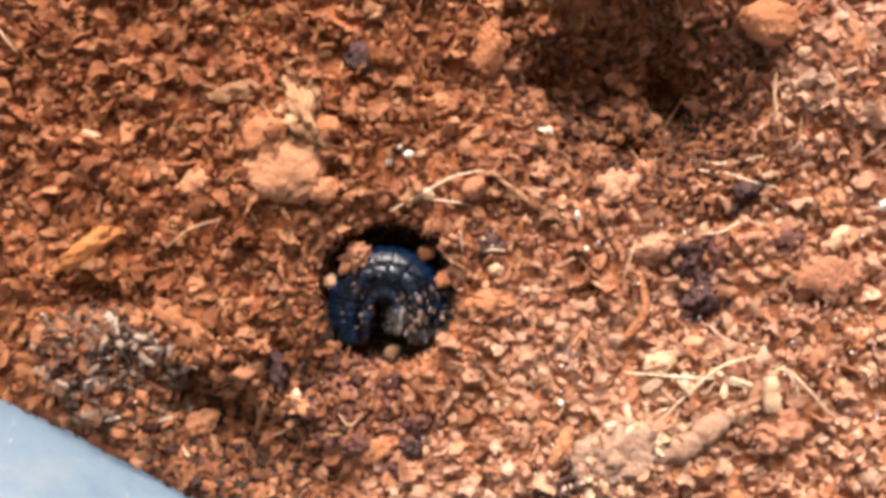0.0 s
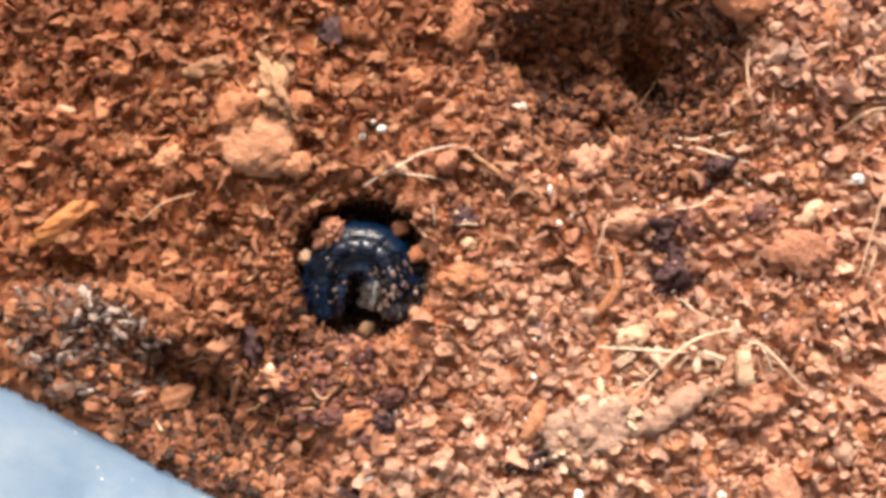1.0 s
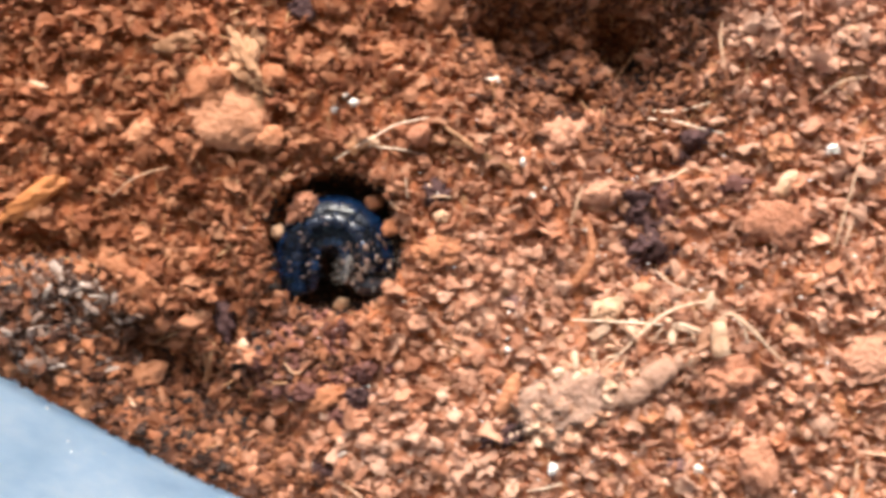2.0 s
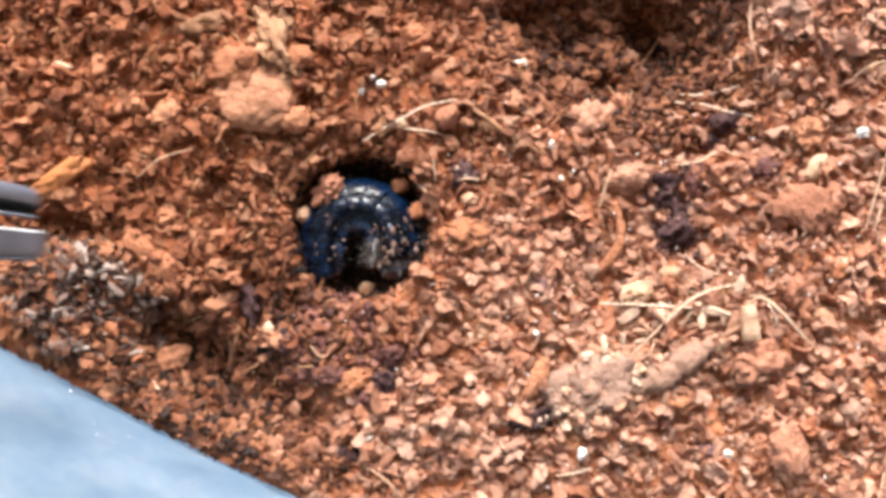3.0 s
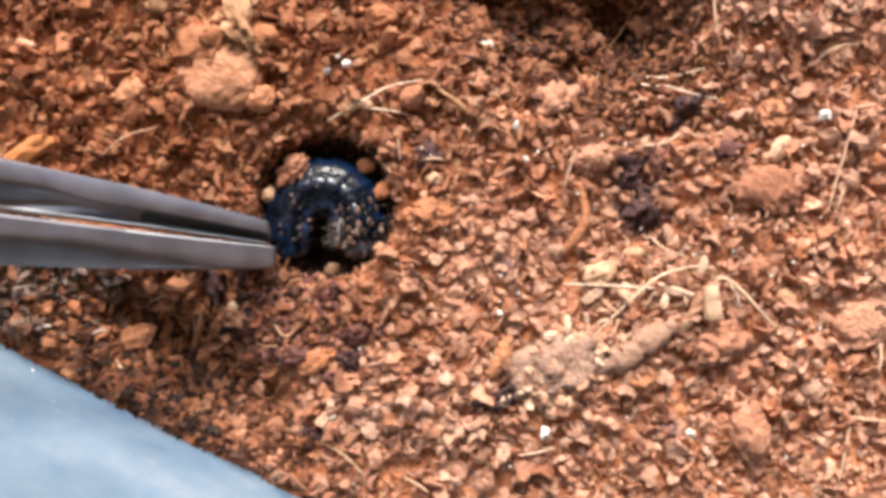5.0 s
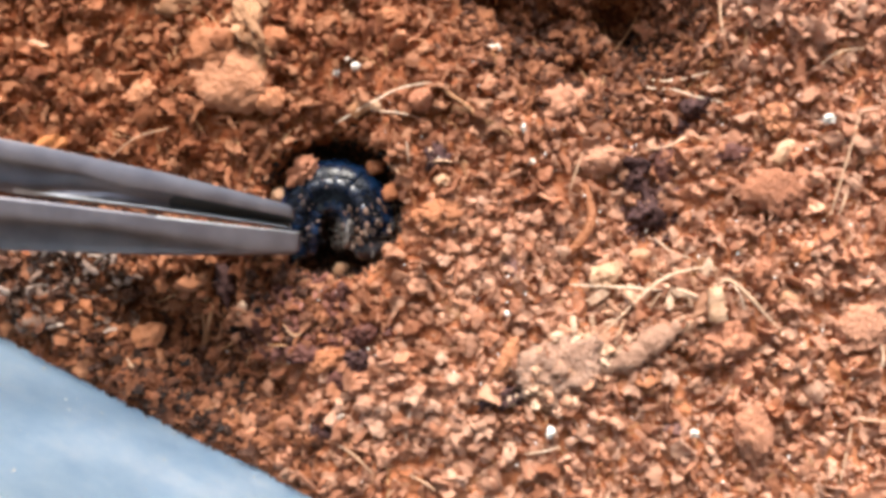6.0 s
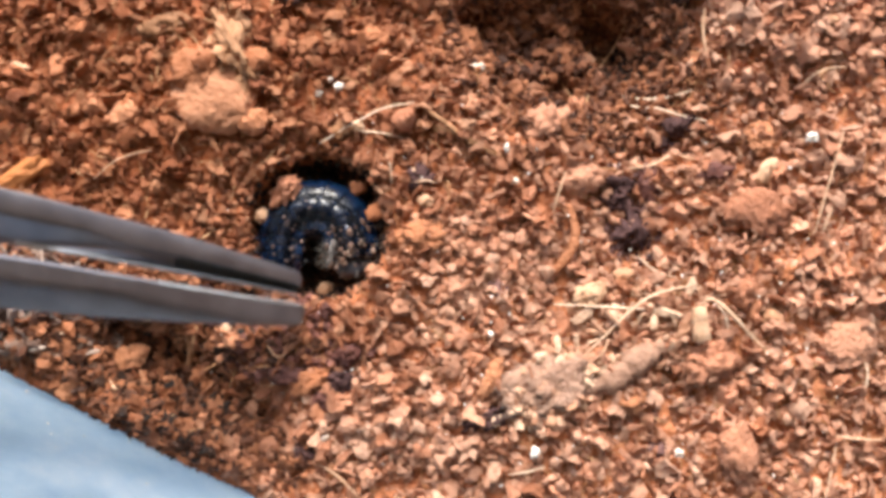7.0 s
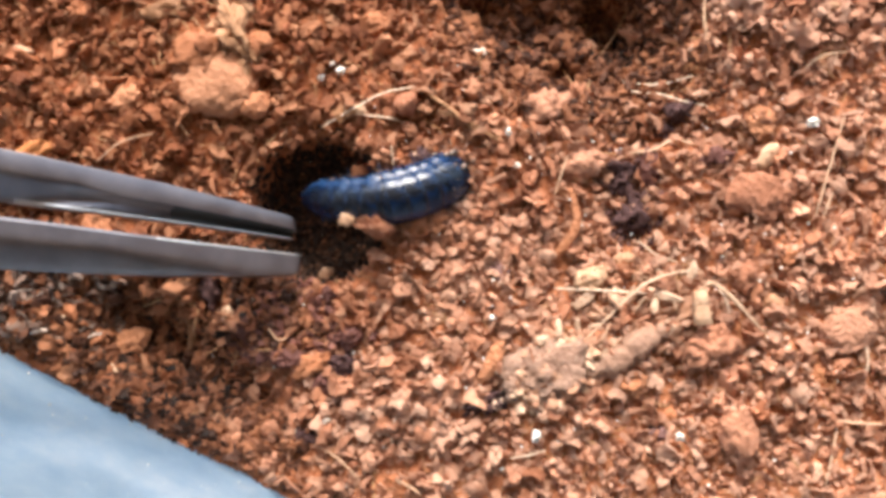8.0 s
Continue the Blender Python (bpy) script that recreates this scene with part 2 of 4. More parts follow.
def mesh_of(name, verts, faces, smooth=True):
    """A mesh from arrays: verts (n, 3), faces (m, k)."""
    faces = np.asarray(faces, dtype=np.int32)
    me = bpy.data.meshes.new(name)
    me.vertices.add(len(verts))
    me.vertices.foreach_set("co", np.asarray(verts, dtype=np.float32).ravel())
    k = faces.shape[1]
    me.loops.add(faces.size)
    me.loops.foreach_set("vertex_index", faces.ravel())
    me.polygons.add(len(faces))
    me.polygons.foreach_set("loop_start", np.arange(0, faces.size, k, dtype=np.int32))
    me.polygons.foreach_set("use_smooth", np.full(len(faces), smooth))
    me.update(calc_edges=True)
    me.validate()
    return me


def part(name, bm, mat, parent, label=""):
    me = bpy.data.meshes.new(name)
    bm.to_mesh(me)
    bm.free()
    for p in me.polygons:
        p.use_smooth = True
    me.materials.append(mat)
    ob = new(name, me)
    ob.parent = parent
    return tagged(ob, label)


def smooth_noise(x, y, size, seed):
    """Soft random relief between -1 and 1 with forms about `size` metres wide."""
    r = np.random.default_rng(seed)
    out = np.zeros_like(x)
    for _ in range(14):
        a, ph = r.uniform(0, 2 * np.pi), r.uniform(0, 2 * np.pi)
        k = 2 * np.pi / (size * r.uniform(0.6, 1.8))
        out = out + np.sin((x * np.cos(a) + y * np.sin(a)) * k + ph)
    return out / 5.0


# hollows and humps of the soil: centre, half widths (mm), turn (degrees), height (mm)
RELIEF = [
    (-19.9, 6.4, 10.9, 11.7, 0, -12.5),
    (23.2, 43.0, 18.2, 14.0, 5, -11.9),
    (32.0, 43.9, 5.3, 4.8, 0, -9.0),
    (7.5, 44.2, 3.3, 3.8, 0, -4.0),
    (-44.6, -18.4, 18.2, 6.3, -32, -9.0),
    # low hump out of view, added to shade the pit
    (28.3, 65.6, 18.2, 9.6, 0, 3.0),
    (-36.0, -9.9, 5.7, 7.7, 0, -2.0),
    (-66.8, -6.0, 11.5, 8.1, -25, 3.0),
    (-68.4, 5.6, 8.6, 3.3, 0, -4.0),
    (34.5, 9.3, 5.3, 9.6, 10, -3.5),
    (21.6, -21.5, 12.4, 7.7, 25, 1.5),
    (-38.3, 28.9, 12.4, 10.5, 0, 1.2),
    (35.7, 27.8, 12.4, 6.7, 5, -2.5),
    (42.4, 20.0, 8.6, 2.4, 5, -2.5),
    (-38.0, -7.0, 2.9, 5.7, 0, -3.0),
    (-1.9, 21.0, 3.8, 2.5, 0, -1.5),
    (-29.3, -6.5, 4.8, 3.8, 0, -2.0),
    (36.0, 37.4, 5.8, 3.8, -10, -6.0),
    (23.8, 31.8, 4.4, 3.2, 10, -4.0),
    (15.0, 43.0, 8.5, 6.0, 0, -5.0),
]


def height(x, y):
    """The soil's height at x, y (metres, arrays)."""
    z = smooth_noise(x, y, 0.035, 3) * 0.0009 + smooth_noise(x, y, 0.012, 4) * 0.0006
    for cx, cy, a, b, turn, h in RELIEF:
        c, s = math.cos(radians(turn)), math.sin(radians(turn))
        u, v = (x - cx * MM), (y - cy * MM)
        d = ((u * c + v * s) / (a * MM)) ** 2 + ((v * c - u * s) / (b * MM)) ** 2
        z = z + h * MM * np.exp(-d ** (5.0 if h < -12 else 1.6) * 0.7)
    return z


def ground_at(x, y):
    return float(height(np.array([x]), np.array([y]))[0])


# the tub's visible wall: a point on it at soil level, the way along it and the way out of the tub
WALL_AT = np.array([-0.0739, -0.0173])
WALL_ALONG = np.array([0.8933, -0.4495])
WALL_OUT = np.array([-WALL_ALONG[1], WALL_ALONG[0]])
if WALL_OUT[1] > 0:
    WALL_OUT = -WALL_OUT


def off_wall(x, y):
    """How far inside the tub's visible wall a place lies, in metres."""
    return -((x - WALL_AT[0]) * WALL_OUT[0] + (y - WALL_AT[1]) * WALL_OUT[1])


# ---------------------------------------------------------------- tub, soil and table
def tub():
    root = tagged(new("tub"), "milky blue-white plastic tub holding reddish coir soil", "tub", kind="")
    root.location = (0, 0, 0)
    along, out = Vector((*WALL_ALONG, 0)), Vector((*WALL_OUT, 0))
    base = Vector((*WALL_AT, 0))
    length, width, deep, tall, lean, thick = 0.42, 0.31, -0.045, 0.052, math.tan(radians(7)), 0.0018

    def panel(name, a, b, o):
        bm = bmesh.new()
        n = 24
        rows = []
        for z in (deep, -0.01, 0.02, tall):
            rows.append([bm.verts.new(a.lerp(b, i / n) + o * (lean * z) + Vector((0, 0, z))) for i in range(n + 1)])
        rim = [bm.verts.new(a.lerp(b, i / n) + o * (lean * tall + 0.006) + Vector((0, 0, tall + 0.0005))) for i in range(n + 1)]
        rows.append(rim)
        rows.append([bm.verts.new(v.co + Vector((0, 0, -0.004))) for v in rim])
        for r0, r1 in zip(rows, rows[1:]):
            for i in range(n):
                bm.faces.new((r0[i], r0[i + 1], r1[i + 1], r1[i]))
        bmesh.ops.solidify(bm, geom=bm.faces[:], thickness=thick)
        bmesh.ops.recalc_face_normals(bm, faces=bm.faces)
        return part(name, bm, M_TUB, root)

    a, b = base - along * length * 0.5, base + along * length * 0.5
    c, d = b - out * width, a - out * width
    panel("wall", a, b, out)
    panel("wall", b, c, along)
    panel("wall", c, d, -out)
    panel("wall", d, a, -along)
    bm = bmesh.new()
    corners = [bm.verts.new(p + Vector((0, 0, z))) for z in (deep - 0.002, deep) for p in (a, b, c, d)]
    for i in range(4):
        j = (i + 1) % 4
        bm.faces.new((corners[i], corners[j], corners[4 + j], corners[4 + i]))
    bm.faces.new(corners[3::-1])
    bm.faces.new(corners[4:])
    part("bottom", bm, M_TUB, root)
    return root


tub()
table_bm = bmesh.new()
bmesh.ops.create_cube(table_bm, size=1)
bmesh.ops.scale(table_bm, vec=(1.6, 1.2, 0.03), verts=table_bm.verts)
bmesh.ops.bevel(table_bm, geom=table_bm.edges[:], offset=0.004, segments=2, affect="EDGES")
table = part("table", table_bm, M_TABLE, None)
table.location = (0, 0, -0.0472 - 0.015)
tagged(table, "brown wooden table under the plastic tub", "table", kind="structure")


def unseen_room():
    """Plain walls, floor and ceiling round the table, unseen and added to shape light and reflections, with wide
    openings to the daylight on two sides.
    """
    def slab(name, x0, x1, y0, y1, z0, z1, mat, label, category):
        bm = bmesh.new()
        bmesh.ops.create_cube(bm, size=1)
        bmesh.ops.scale(bm, vec=(x1 - x0, y1 - y0, z1 - z0), verts=bm.verts)
        ob = part(name, bm, mat, None)
        ob.location = ((x0 + x1) / 2, (y0 + y1) / 2, (z0 + z1) / 2)
        tagged(ob, label, category, kind="structure")

    slab("floor", -2.2, 2.2, -2.7, 1.0, -0.92, -0.80, M_TABLE, "plain brown floor under the table", "floor")
    slab("ceiling", -2.2, 2.2, -2.7, 1.0, 1.70, 1.82, M_PLASTER, "unseen pale ceiling added to shape the light", "ceiling")
    slab("wall_south", -2.2, 2.2, -2.7, -2.5, -0.80, -0.25, M_PLASTER, "unseen pale wall below a wide opening added for daylight", "wall")
    slab("lintel", -2.2, 2.2, -2.7, -2.5, 1.55, 1.70, M_PLASTER, "unseen pale lintel over a wide opening added for daylight", "wall")
    # brown so that the tweezers' top faces reflect something dim
    slab("wall_east", 2.0, 2.2, -2.5, 0.8, -0.80, 1.70, M_BROWN, "unseen brown wall added for the steel to reflect", "wall")
    slab("wall_west", -2.2, -2.0, -2.5, 0.8, -0.80, 1.70, M_PLASTER, "unseen pale wall added to close the sides", "wall")
    slab("wall_north", -2.2, 2.2, 0.8, 1.0, -0.80, -0.10, M_PLASTER, "unseen pale wall below a wide opening added for daylight", "wall")
    slab("lintel", -2.2, 2.2, 0.8, 1.0, 1.55, 1.70, M_PLASTER, "unseen pale lintel over a wide opening added for daylight", "wall")


unseen_room()


def soil():
    """The sheet of fine dust under the crumbs, inside the tub."""
    n = 310
    u, v = np.meshgrid(np.linspace(-0.206, 0.206, n), np.linspace(0.0003, 0.306, n))
    x = WALL_AT[0] + u * WALL_ALONG[0] - v * WALL_OUT[0]
    y = WALL_AT[1] + u * WALL_ALONG[1] - v * WALL_OUT[1]
    z = height(x, y) + 0.0004 + smooth_noise(x, y, 0.004, 11) * 0.0004
    z = z - 0.0022 * np.exp(-(np.hypot(x + 0.0199, y - 0.0063) / 0.0122) ** 8)
    verts = np.stack([x.ravel(), y.ravel(), z.ravel()], 1)
    i = np.arange(n * n).reshape(n, n)
    faces = np.stack([i[:-1, :-1], i[:-1, 1:], i[1:, 1:], i[1:, :-1]], -1).reshape(-1, 4)
    me = mesh_of("soil", verts, faces)
    me.materials.append(M_DUST)
    return tagged(new("ground", me), "fine dark rust-brown coir dust filling the tub", "soil", kind="structure")


soil()


def lumps(count, level, rough, flat, seed):
    """Prototype crumbs: lumpy, angular, or flaked little bodies about 1 across, as (verts, tris)."""
    out = []
    r = np.random.default_rng(seed)
    for k in range(count):
        bm = bmesh.new()
        bmesh.ops.create_icosphere(bm, subdivisions=level, radius=0.5)
        off = Vector(r.uniform(-50, 50, 3))
        s = Vector((1, r.uniform(0.55, 0.95), r.uniform(flat, flat + 0.35)))
        for v in bm.verts:
            d = v.co.normalized()
            f = 1 + rough * noise.noise(d * 1.3 + off) + rough * 0.75 * noise.noise(d * 3.1 + off) + rough * (0.25 - 0.9 * abs(noise.noise(d * 4.3 - off)))
            # a few flat broken faces
            v.co = Vector((v.co.x * s.x, v.co.y * s.y, v.co.z * s.z)) * f
        for _ in range(7):
            nrm = Vector(r.normal(size=3)).normalized()
            lim = r.uniform(0.14, 0.36)
            for v in bm.verts:
                over = v.co.dot(nrm) - lim
                if over > 0:
                    v.co -= nrm * over * 0.85
        bm.verts.index_update()
        out.append((np.array([v.co[:] for v in bm.verts]), np.array([[v.index for v in f.verts] for f in bm.faces])))
        bm.free()
    return out


def shreds(count, seed):
    """Prototype shreds: short, bent, tapered strips of husk about 1 long."""
    out = []
    r = np.random.default_rng(seed)
    for k in range(count):
        n = 5
        bend, twist, wide, thick = r.uniform(-1.3, 1.3), r.uniform(-1.2, 1.2), r.uniform(0.20, 0.46), r.uniform(0.08, 0.16)
        verts = []
        ang, p = -bend / 2, np.zeros(3)
        for i in range(n):
            t = i / (n - 1)
            w = wide * (0.35 + 0.65 * math.sin(math.pi * (0.12 + 0.76 * t))) * r.uniform(0.6, 1.35)
            tw = twist * t
            side = np.array([-math.sin(ang) * math.cos(tw), math.cos(ang) * math.cos(tw), math.sin(tw)])
            up = np.array([0, 0, 1.0])
            for a, b in ((-1, -0.6), (1, -0.6), (0.7, 1), (-0.7, 1)):
                verts.append(p + side * a * w * 0.5 + up * (b * thick * 0.5 + 0.10 * math.sin(math.pi * t)))
            p = p + np.array([math.cos(ang), math.sin(ang), 0]) / (n - 1)
            ang += bend / (n - 1)
        verts = np.array(verts) - np.mean(verts, 0)
        tris = []
        for i in range(n - 1):
            for j in range(4):
                a, b = i * 4 + j, i * 4 + (j + 1) % 4
                tris += [[a, b, b + 4], [a, b + 4, a + 4]]
        e = (n - 1) * 4
        tris += [[0, 2, 1], [0, 3, 2], [e, e + 1, e + 2], [e, e + 2, e + 3]]
        out.append((verts, np.array(tris)))
    return out


def flakes(count, seed):
    """Prototype flakes: thin, cupped or curled scraps of husk with a torn outline, about 1 across."""
    out = []
    r = np.random.default_rng(seed)
    for k in range(count):
        nu, nv = 6, 3
        long, wide = 1.0, r.uniform(0.28, 0.75)
        curl_by, cup, twist, thick = r.uniform(0.4, 3.6), r.uniform(-0.9, 0.9), r.uniform(-0.9, 0.9), r.uniform(0.05, 0.12)
        top, under = [], []
        for i in range(nu):
            t = i / (nu - 1) - 0.5
            ang = t * curl_by
            rad = long / curl_by
            w = wide * (0.55 + 0.45 * math.cos(t * 2.6)) * r.uniform(0.7, 1.3)
            lean = r.uniform(-0.08, 0.08)
            for j in range(nv):
                v = (j / (nv - 1) - 0.5) * w + lean
                tilt = twist * t
                x, z = rad * math.sin(ang), rad * (math.cos(ang) - 1)
                n = np.array([math.sin(ang), -math.sin(tilt), math.cos(ang) * math.cos(tilt)])
                p = np.array([x, v * math.cos(tilt), z + v * math.sin(tilt) + cup * v * v * 2]) + r.normal(0, 0.025, 3)
                top.append(p + n * thick / 2)
                under.append(p - n * thick / 2)
        verts, half = np.array(top + under), nu * nv
        tris = []
        for i in range(nu - 1):
            for j in range(nv - 1):
                a, b, c, e = i * nv + j, i * nv + j + 1, (i + 1) * nv + j + 1, (i + 1) * nv + j
                tris += [[a, e, c], [a, c, b], [a + half, c + half, e + half], [a + half, b + half, c + half]]
        rim = [(i, 0) for i in range(nu)] + [(nu - 1, 1)] + [(i, nv - 1) for i in range(nu - 1, -1, -1)] + [(0, 1)]
        loop = [i * nv + j for i, j in rim]
        for a, b in zip(loop, loop[1:] + loop[:1]):
            tris += [[a, b + half, b], [a, a + half, b + half]]
        out.append((verts - verts.mean(0), np.array(tris)))
    return out


def turns(n, r, tilt=math.pi):
    """n random turns as matrices (n, 3, 3); tilt limits how far they lean from lying flat."""
    yaw, roll, pitch = r.uniform(0, 2 * np.pi, n), r.uniform(-tilt, tilt, n), r.uniform(-tilt, tilt, n)
    cz, sz, cx, sx, cy, sy = np.cos(yaw), np.sin(yaw), np.cos(roll), np.sin(roll), np.cos(pitch), np.sin(pitch)
    o, i = np.zeros(n), np.ones(n)
    rz = np.stack([cz, -sz, o, sz, cz, o, o, o, i], -1).reshape(n, 3, 3)
    rx = np.stack([i, o, o, o, cx, -sx, o, sx, cx], -1).reshape(n, 3, 3)
    ry = np.stack([cy, o, sy, o, i, o, -sy, o, cy], -1).reshape(n, 3, 3)
    return rz @ ry @ rx


def strewn(name, protos, places, sizes, mats, mat, label, category, smooth=False):
    """ONE object of many loose pieces."""
    verts, faces, base = [], [], 0
    which = rng.integers(0, len(protos), len(places))
    for k, (pv, pf) in enumerate(protos):
        idx = np.nonzero(which == k)[0]
        if not len(idx):
            continue
        v = np.einsum("nij,vj->nvi", mats[idx], pv) * sizes[idx][:, None, None] + places[idx][:, None, :]
        f = pf[None] + (base + np.arange(len(idx)) * len(pv))[:, None, None]
        verts.append(v.reshape(-1, 3))
        faces.append(f.reshape(-1, 3))
        base += len(idx) * len(pv)
    me = mesh_of(name, np.concatenate(verts), np.concatenate(faces), smooth)
    me.materials.append(mat)
    return tagged(new(name, me), label, category, kind="stuff")


HOLE = np.array([-0.0198, 0.0063])


def spots(n, seed, x0=-0.092, x1=0.096, y0=-0.066, y1=0.068):
    r = np.random.default_rng(seed)
    x, y = r.uniform(x0, x1, n), r.uniform(y0, y1, n)
    ok = off_wall(x, y) > 0.0017
    return x[ok], y[ok], r


def clear_of_hole(x, y, size):
    """False where a piece would stick into the hole in which the larva lies."""
    d = np.hypot(x - HOLE[0], y - HOLE[1])
    return (d > 0.0116 + size * 0.3) | (size < 0.0013)


def crumbs():
    fine, mid, coarse = lumps(10, 1, 0.6, 0.45, 21), lumps(24, 2, 1.1, 0.4, 22), lumps(24, 3, 1.1, 0.4, 23)
    shred, scrap = shreds(16, 24), flakes(30, 25)
    for name, protos, n, lo, hi, lift, label in (
        ("coir_grit", fine, 19000, 0.0008, 0.0019, 0.0002, "fine rust-brown coir grit between the crumbs"),
        ("coir_bits", mid, 6500, 0.0014, 0.0029, 0.0004, "small rust-orange coir bits covering the soil"),
        ("coir_crumbs", coarse, 1500, 0.0026, 0.0044, 0.0004, "loose ragged rust-orange coir crumbs covering the soil"),
        ("coir_shreds", shred, 2600, 0.0018, 0.0044, 0.0010, "short ragged strips of coir husk on the soil"),
        ("coir_flakes", scrap, 6800, 0.0018, 0.0046, 0.0010, "thin curled flakes of rust-orange coir husk on the soil"),
    ):
        x, y, r = spots(n, hash_of(name))
        size = lo + (hi - lo) * r.random(len(x)) ** 1.7
        ok = clear_of_hole(x, y, size)
        x, y, size = x[ok], y[ok], size[ok]
        z = height(x, y) + lift + r.uniform(-0.35, 0.35, len(x)) * size
        strewn(name, protos, np.stack([x, y, z], 1), size, turns(len(x), r, 1.1 if name == "coir_flakes" else 0.7), M_FLAKE if name in ("coir_flakes", "coir_shreds") else M_CRUMB, label, "soil", name in ("coir_grit", "coir_bits", "coir_crumbs"))


def loose_lumps():
    """Larger lumps that lie singly among the crumbs."""
    meshes = []
    for pv, pf in lumps(16, 3, 1.0, 0.45, 23):
        me = mesh_of("coir_lump", pv * 0.001, pf, False)
        me.materials.append(M_LUMP)
        meshes.append(me)
    x, y, r = spots(380, 77)
    size = 3.5 + 3.0 * r.random(len(x)) ** 1.5
    ok = clear_of_hole(x, y, size * MM)
    ok &= np.hypot(x - HOLE[0], y - HOLE[1] + 0.004) > 0.021
    x, y, size = x[ok][:280], y[ok][:280], size[ok][:280]
    z = height(x, y) + 0.0005
    for k in range(len(x)):
        ob = new("coir_lump", meshes[k % len(meshes)])
        ob.matrix_world = pose(x[k], y[k], z[k], r.uniform(-35, 35), r.uniform(-35, 35), r.uniform(0, 360)) @ Matrix.Scale(size[k], 4)
        tagged(ob, "rust-orange lump of coir lying loose on the soil", "lump", "loose coir lumps")


def hash_of(word):
    return sum((i + 3) * ord(c) for i, c in enumerate(word))


crumbs()
loose_lumps()

# ---------------------------------------------------------------- single clods, chips and grains
def clod(name, x, y, w, d, h, turn, mat, label, category="clod", rough=0.6, sink=0.42, group="", tilt=0.0, seed=0, cuts=3):
    """A lump w x d x h mm that rests at x, y (mm) on the soil, sunk a little into it."""
    bm = bmesh.new()
    bmesh.ops.create_icosphere(bm, subdivisions=4 if max(w, d) > 4 else 3, radius=0.5)
    r = np.random.default_rng(abs(int(x * 131 + y * 17)) + seed)
    off = Vector(r.uniform(-40, 40, 3))
    for v in bm.verts:
        q = v.co.normalized()
        f = 1 + rough * (0.9 * noise.noise(q * 1.5 + off) + 0.7 * noise.noise(q * 3.6 + off) + 0.5 * noise.noise(q * 8 + off) + 0.35 * noise.noise(q * 17 + off))
        v.co *= f
    for _ in range(cuts):
        nrm, lim = Vector(r.normal(size=3)).normalized(), r.uniform(0.3, 0.42)
        for v in bm.verts:
            over = v.co.dot(nrm) - lim
            if over > 0:
                v.co -= nrm * over * 0.7
    for v in bm.verts:
        v.co = Vector((v.co.x * w, v.co.y * d, v.co.z * h)) * MM
    ob = part(name, bm, mat, None)
    z = ground_at(x * MM, y * MM) + (0.5 - sink) * h * MM + 0.0011
    ob.matrix_world = pose(x * MM, y * MM, z, tilt, tilt * 0.6, turn)
    return tagged(ob, label, category, group)


def spline(pts, steps):
    """A smooth line through the points (n, 2)."""
    p = np.array(pts, dtype=float)
    p = np.vstack([2 * p[0] - p[1], p, 2 * p[-1] - p[-2]])
    out = []
    for i in range(1, len(p) - 2):
        for k in range(steps):
            t = k / steps
            a, b, c, e = p[i - 1], p[i], p[i + 1], p[i + 2]
            out.append(0.5 * (2 * b + (c - a) * t + (2 * a - 5 * b + 4 * c - e) * t ** 2 + (3 * b - a - 3 * c + e) * t ** 3))
    out.append(p[-2])
    return np.array(out)


def fibre(pts, thick, label="thin pale coir fibre lying loose on the crumbs", mat=None, name="fibre", category="fibre", lift=1.0, flat=1.0):
    """A fibre through pts (mm), thick mm across, that rides over the crumbs; its origin is at its first point."""
    line = spline(pts, 7)
    n = len(line)
    z = np.array([ground_at(a * MM, b * MM) for a, b in line]) / MM
    z = np.convolve(np.pad(z, 4, mode="edge"), np.ones(9) / 9, mode="valid")
    r = np.random.default_rng(int(abs(pts[0][0] * 91 + pts[0][1] * 37)))
    bow = np.sin(np.linspace(0, np.pi, n)) * lift * 0.8
    z = z + 1.9 + bow + np.cumsum(r.normal(0, 0.05, n)) * 0.5
    line = line + np.cumsum(r.normal(0, 0.05, line.shape), 0) * 0.4
    path = [Vector((a, b, c)) * MM for (a, b), c in zip(line, z)]
    base = path[0].copy()
    bm = bmesh.new()
    rings = []
    for i, p in enumerate(path):
        along = (path[min(i + 1, n - 1)] - path[max(i - 1, 0)]).normalized()
        side = along.cross(Vector((0, 0, 1))).normalized()
        up = side.cross(along)
        w = thick * 0.36 * MM * (0.45 + 0.55 * math.sin(math.pi * (0.08 + 0.84 * i / (n - 1)))) * (r.uniform(0.7, 1.3) if thick > 3.5 else r.uniform(0.85, 1.15))
        rings.append([bm.verts.new(p - base + (side * math.cos(a) + up * math.sin(a) * flat) * w) for a in np.arange(6) * math.pi / 3])
    for r0, r1 in zip(rings, rings[1:]):
        for k in range(6):
            bm.faces.new((r0[k], r0[(k + 1) % 6], r1[(k + 1) % 6], r1[k]))
    bm.faces.new(rings[0][::-1])
    bm.faces.new(rings[-1])
    bmesh.ops.recalc_face_normals(bm, faces=bm.faces)
    ob = part(name, bm, mat or M_FIBRE, None)
    ob.location = base
    return tagged(ob, label, category, "loose fibres" if category == "fibre" else "")


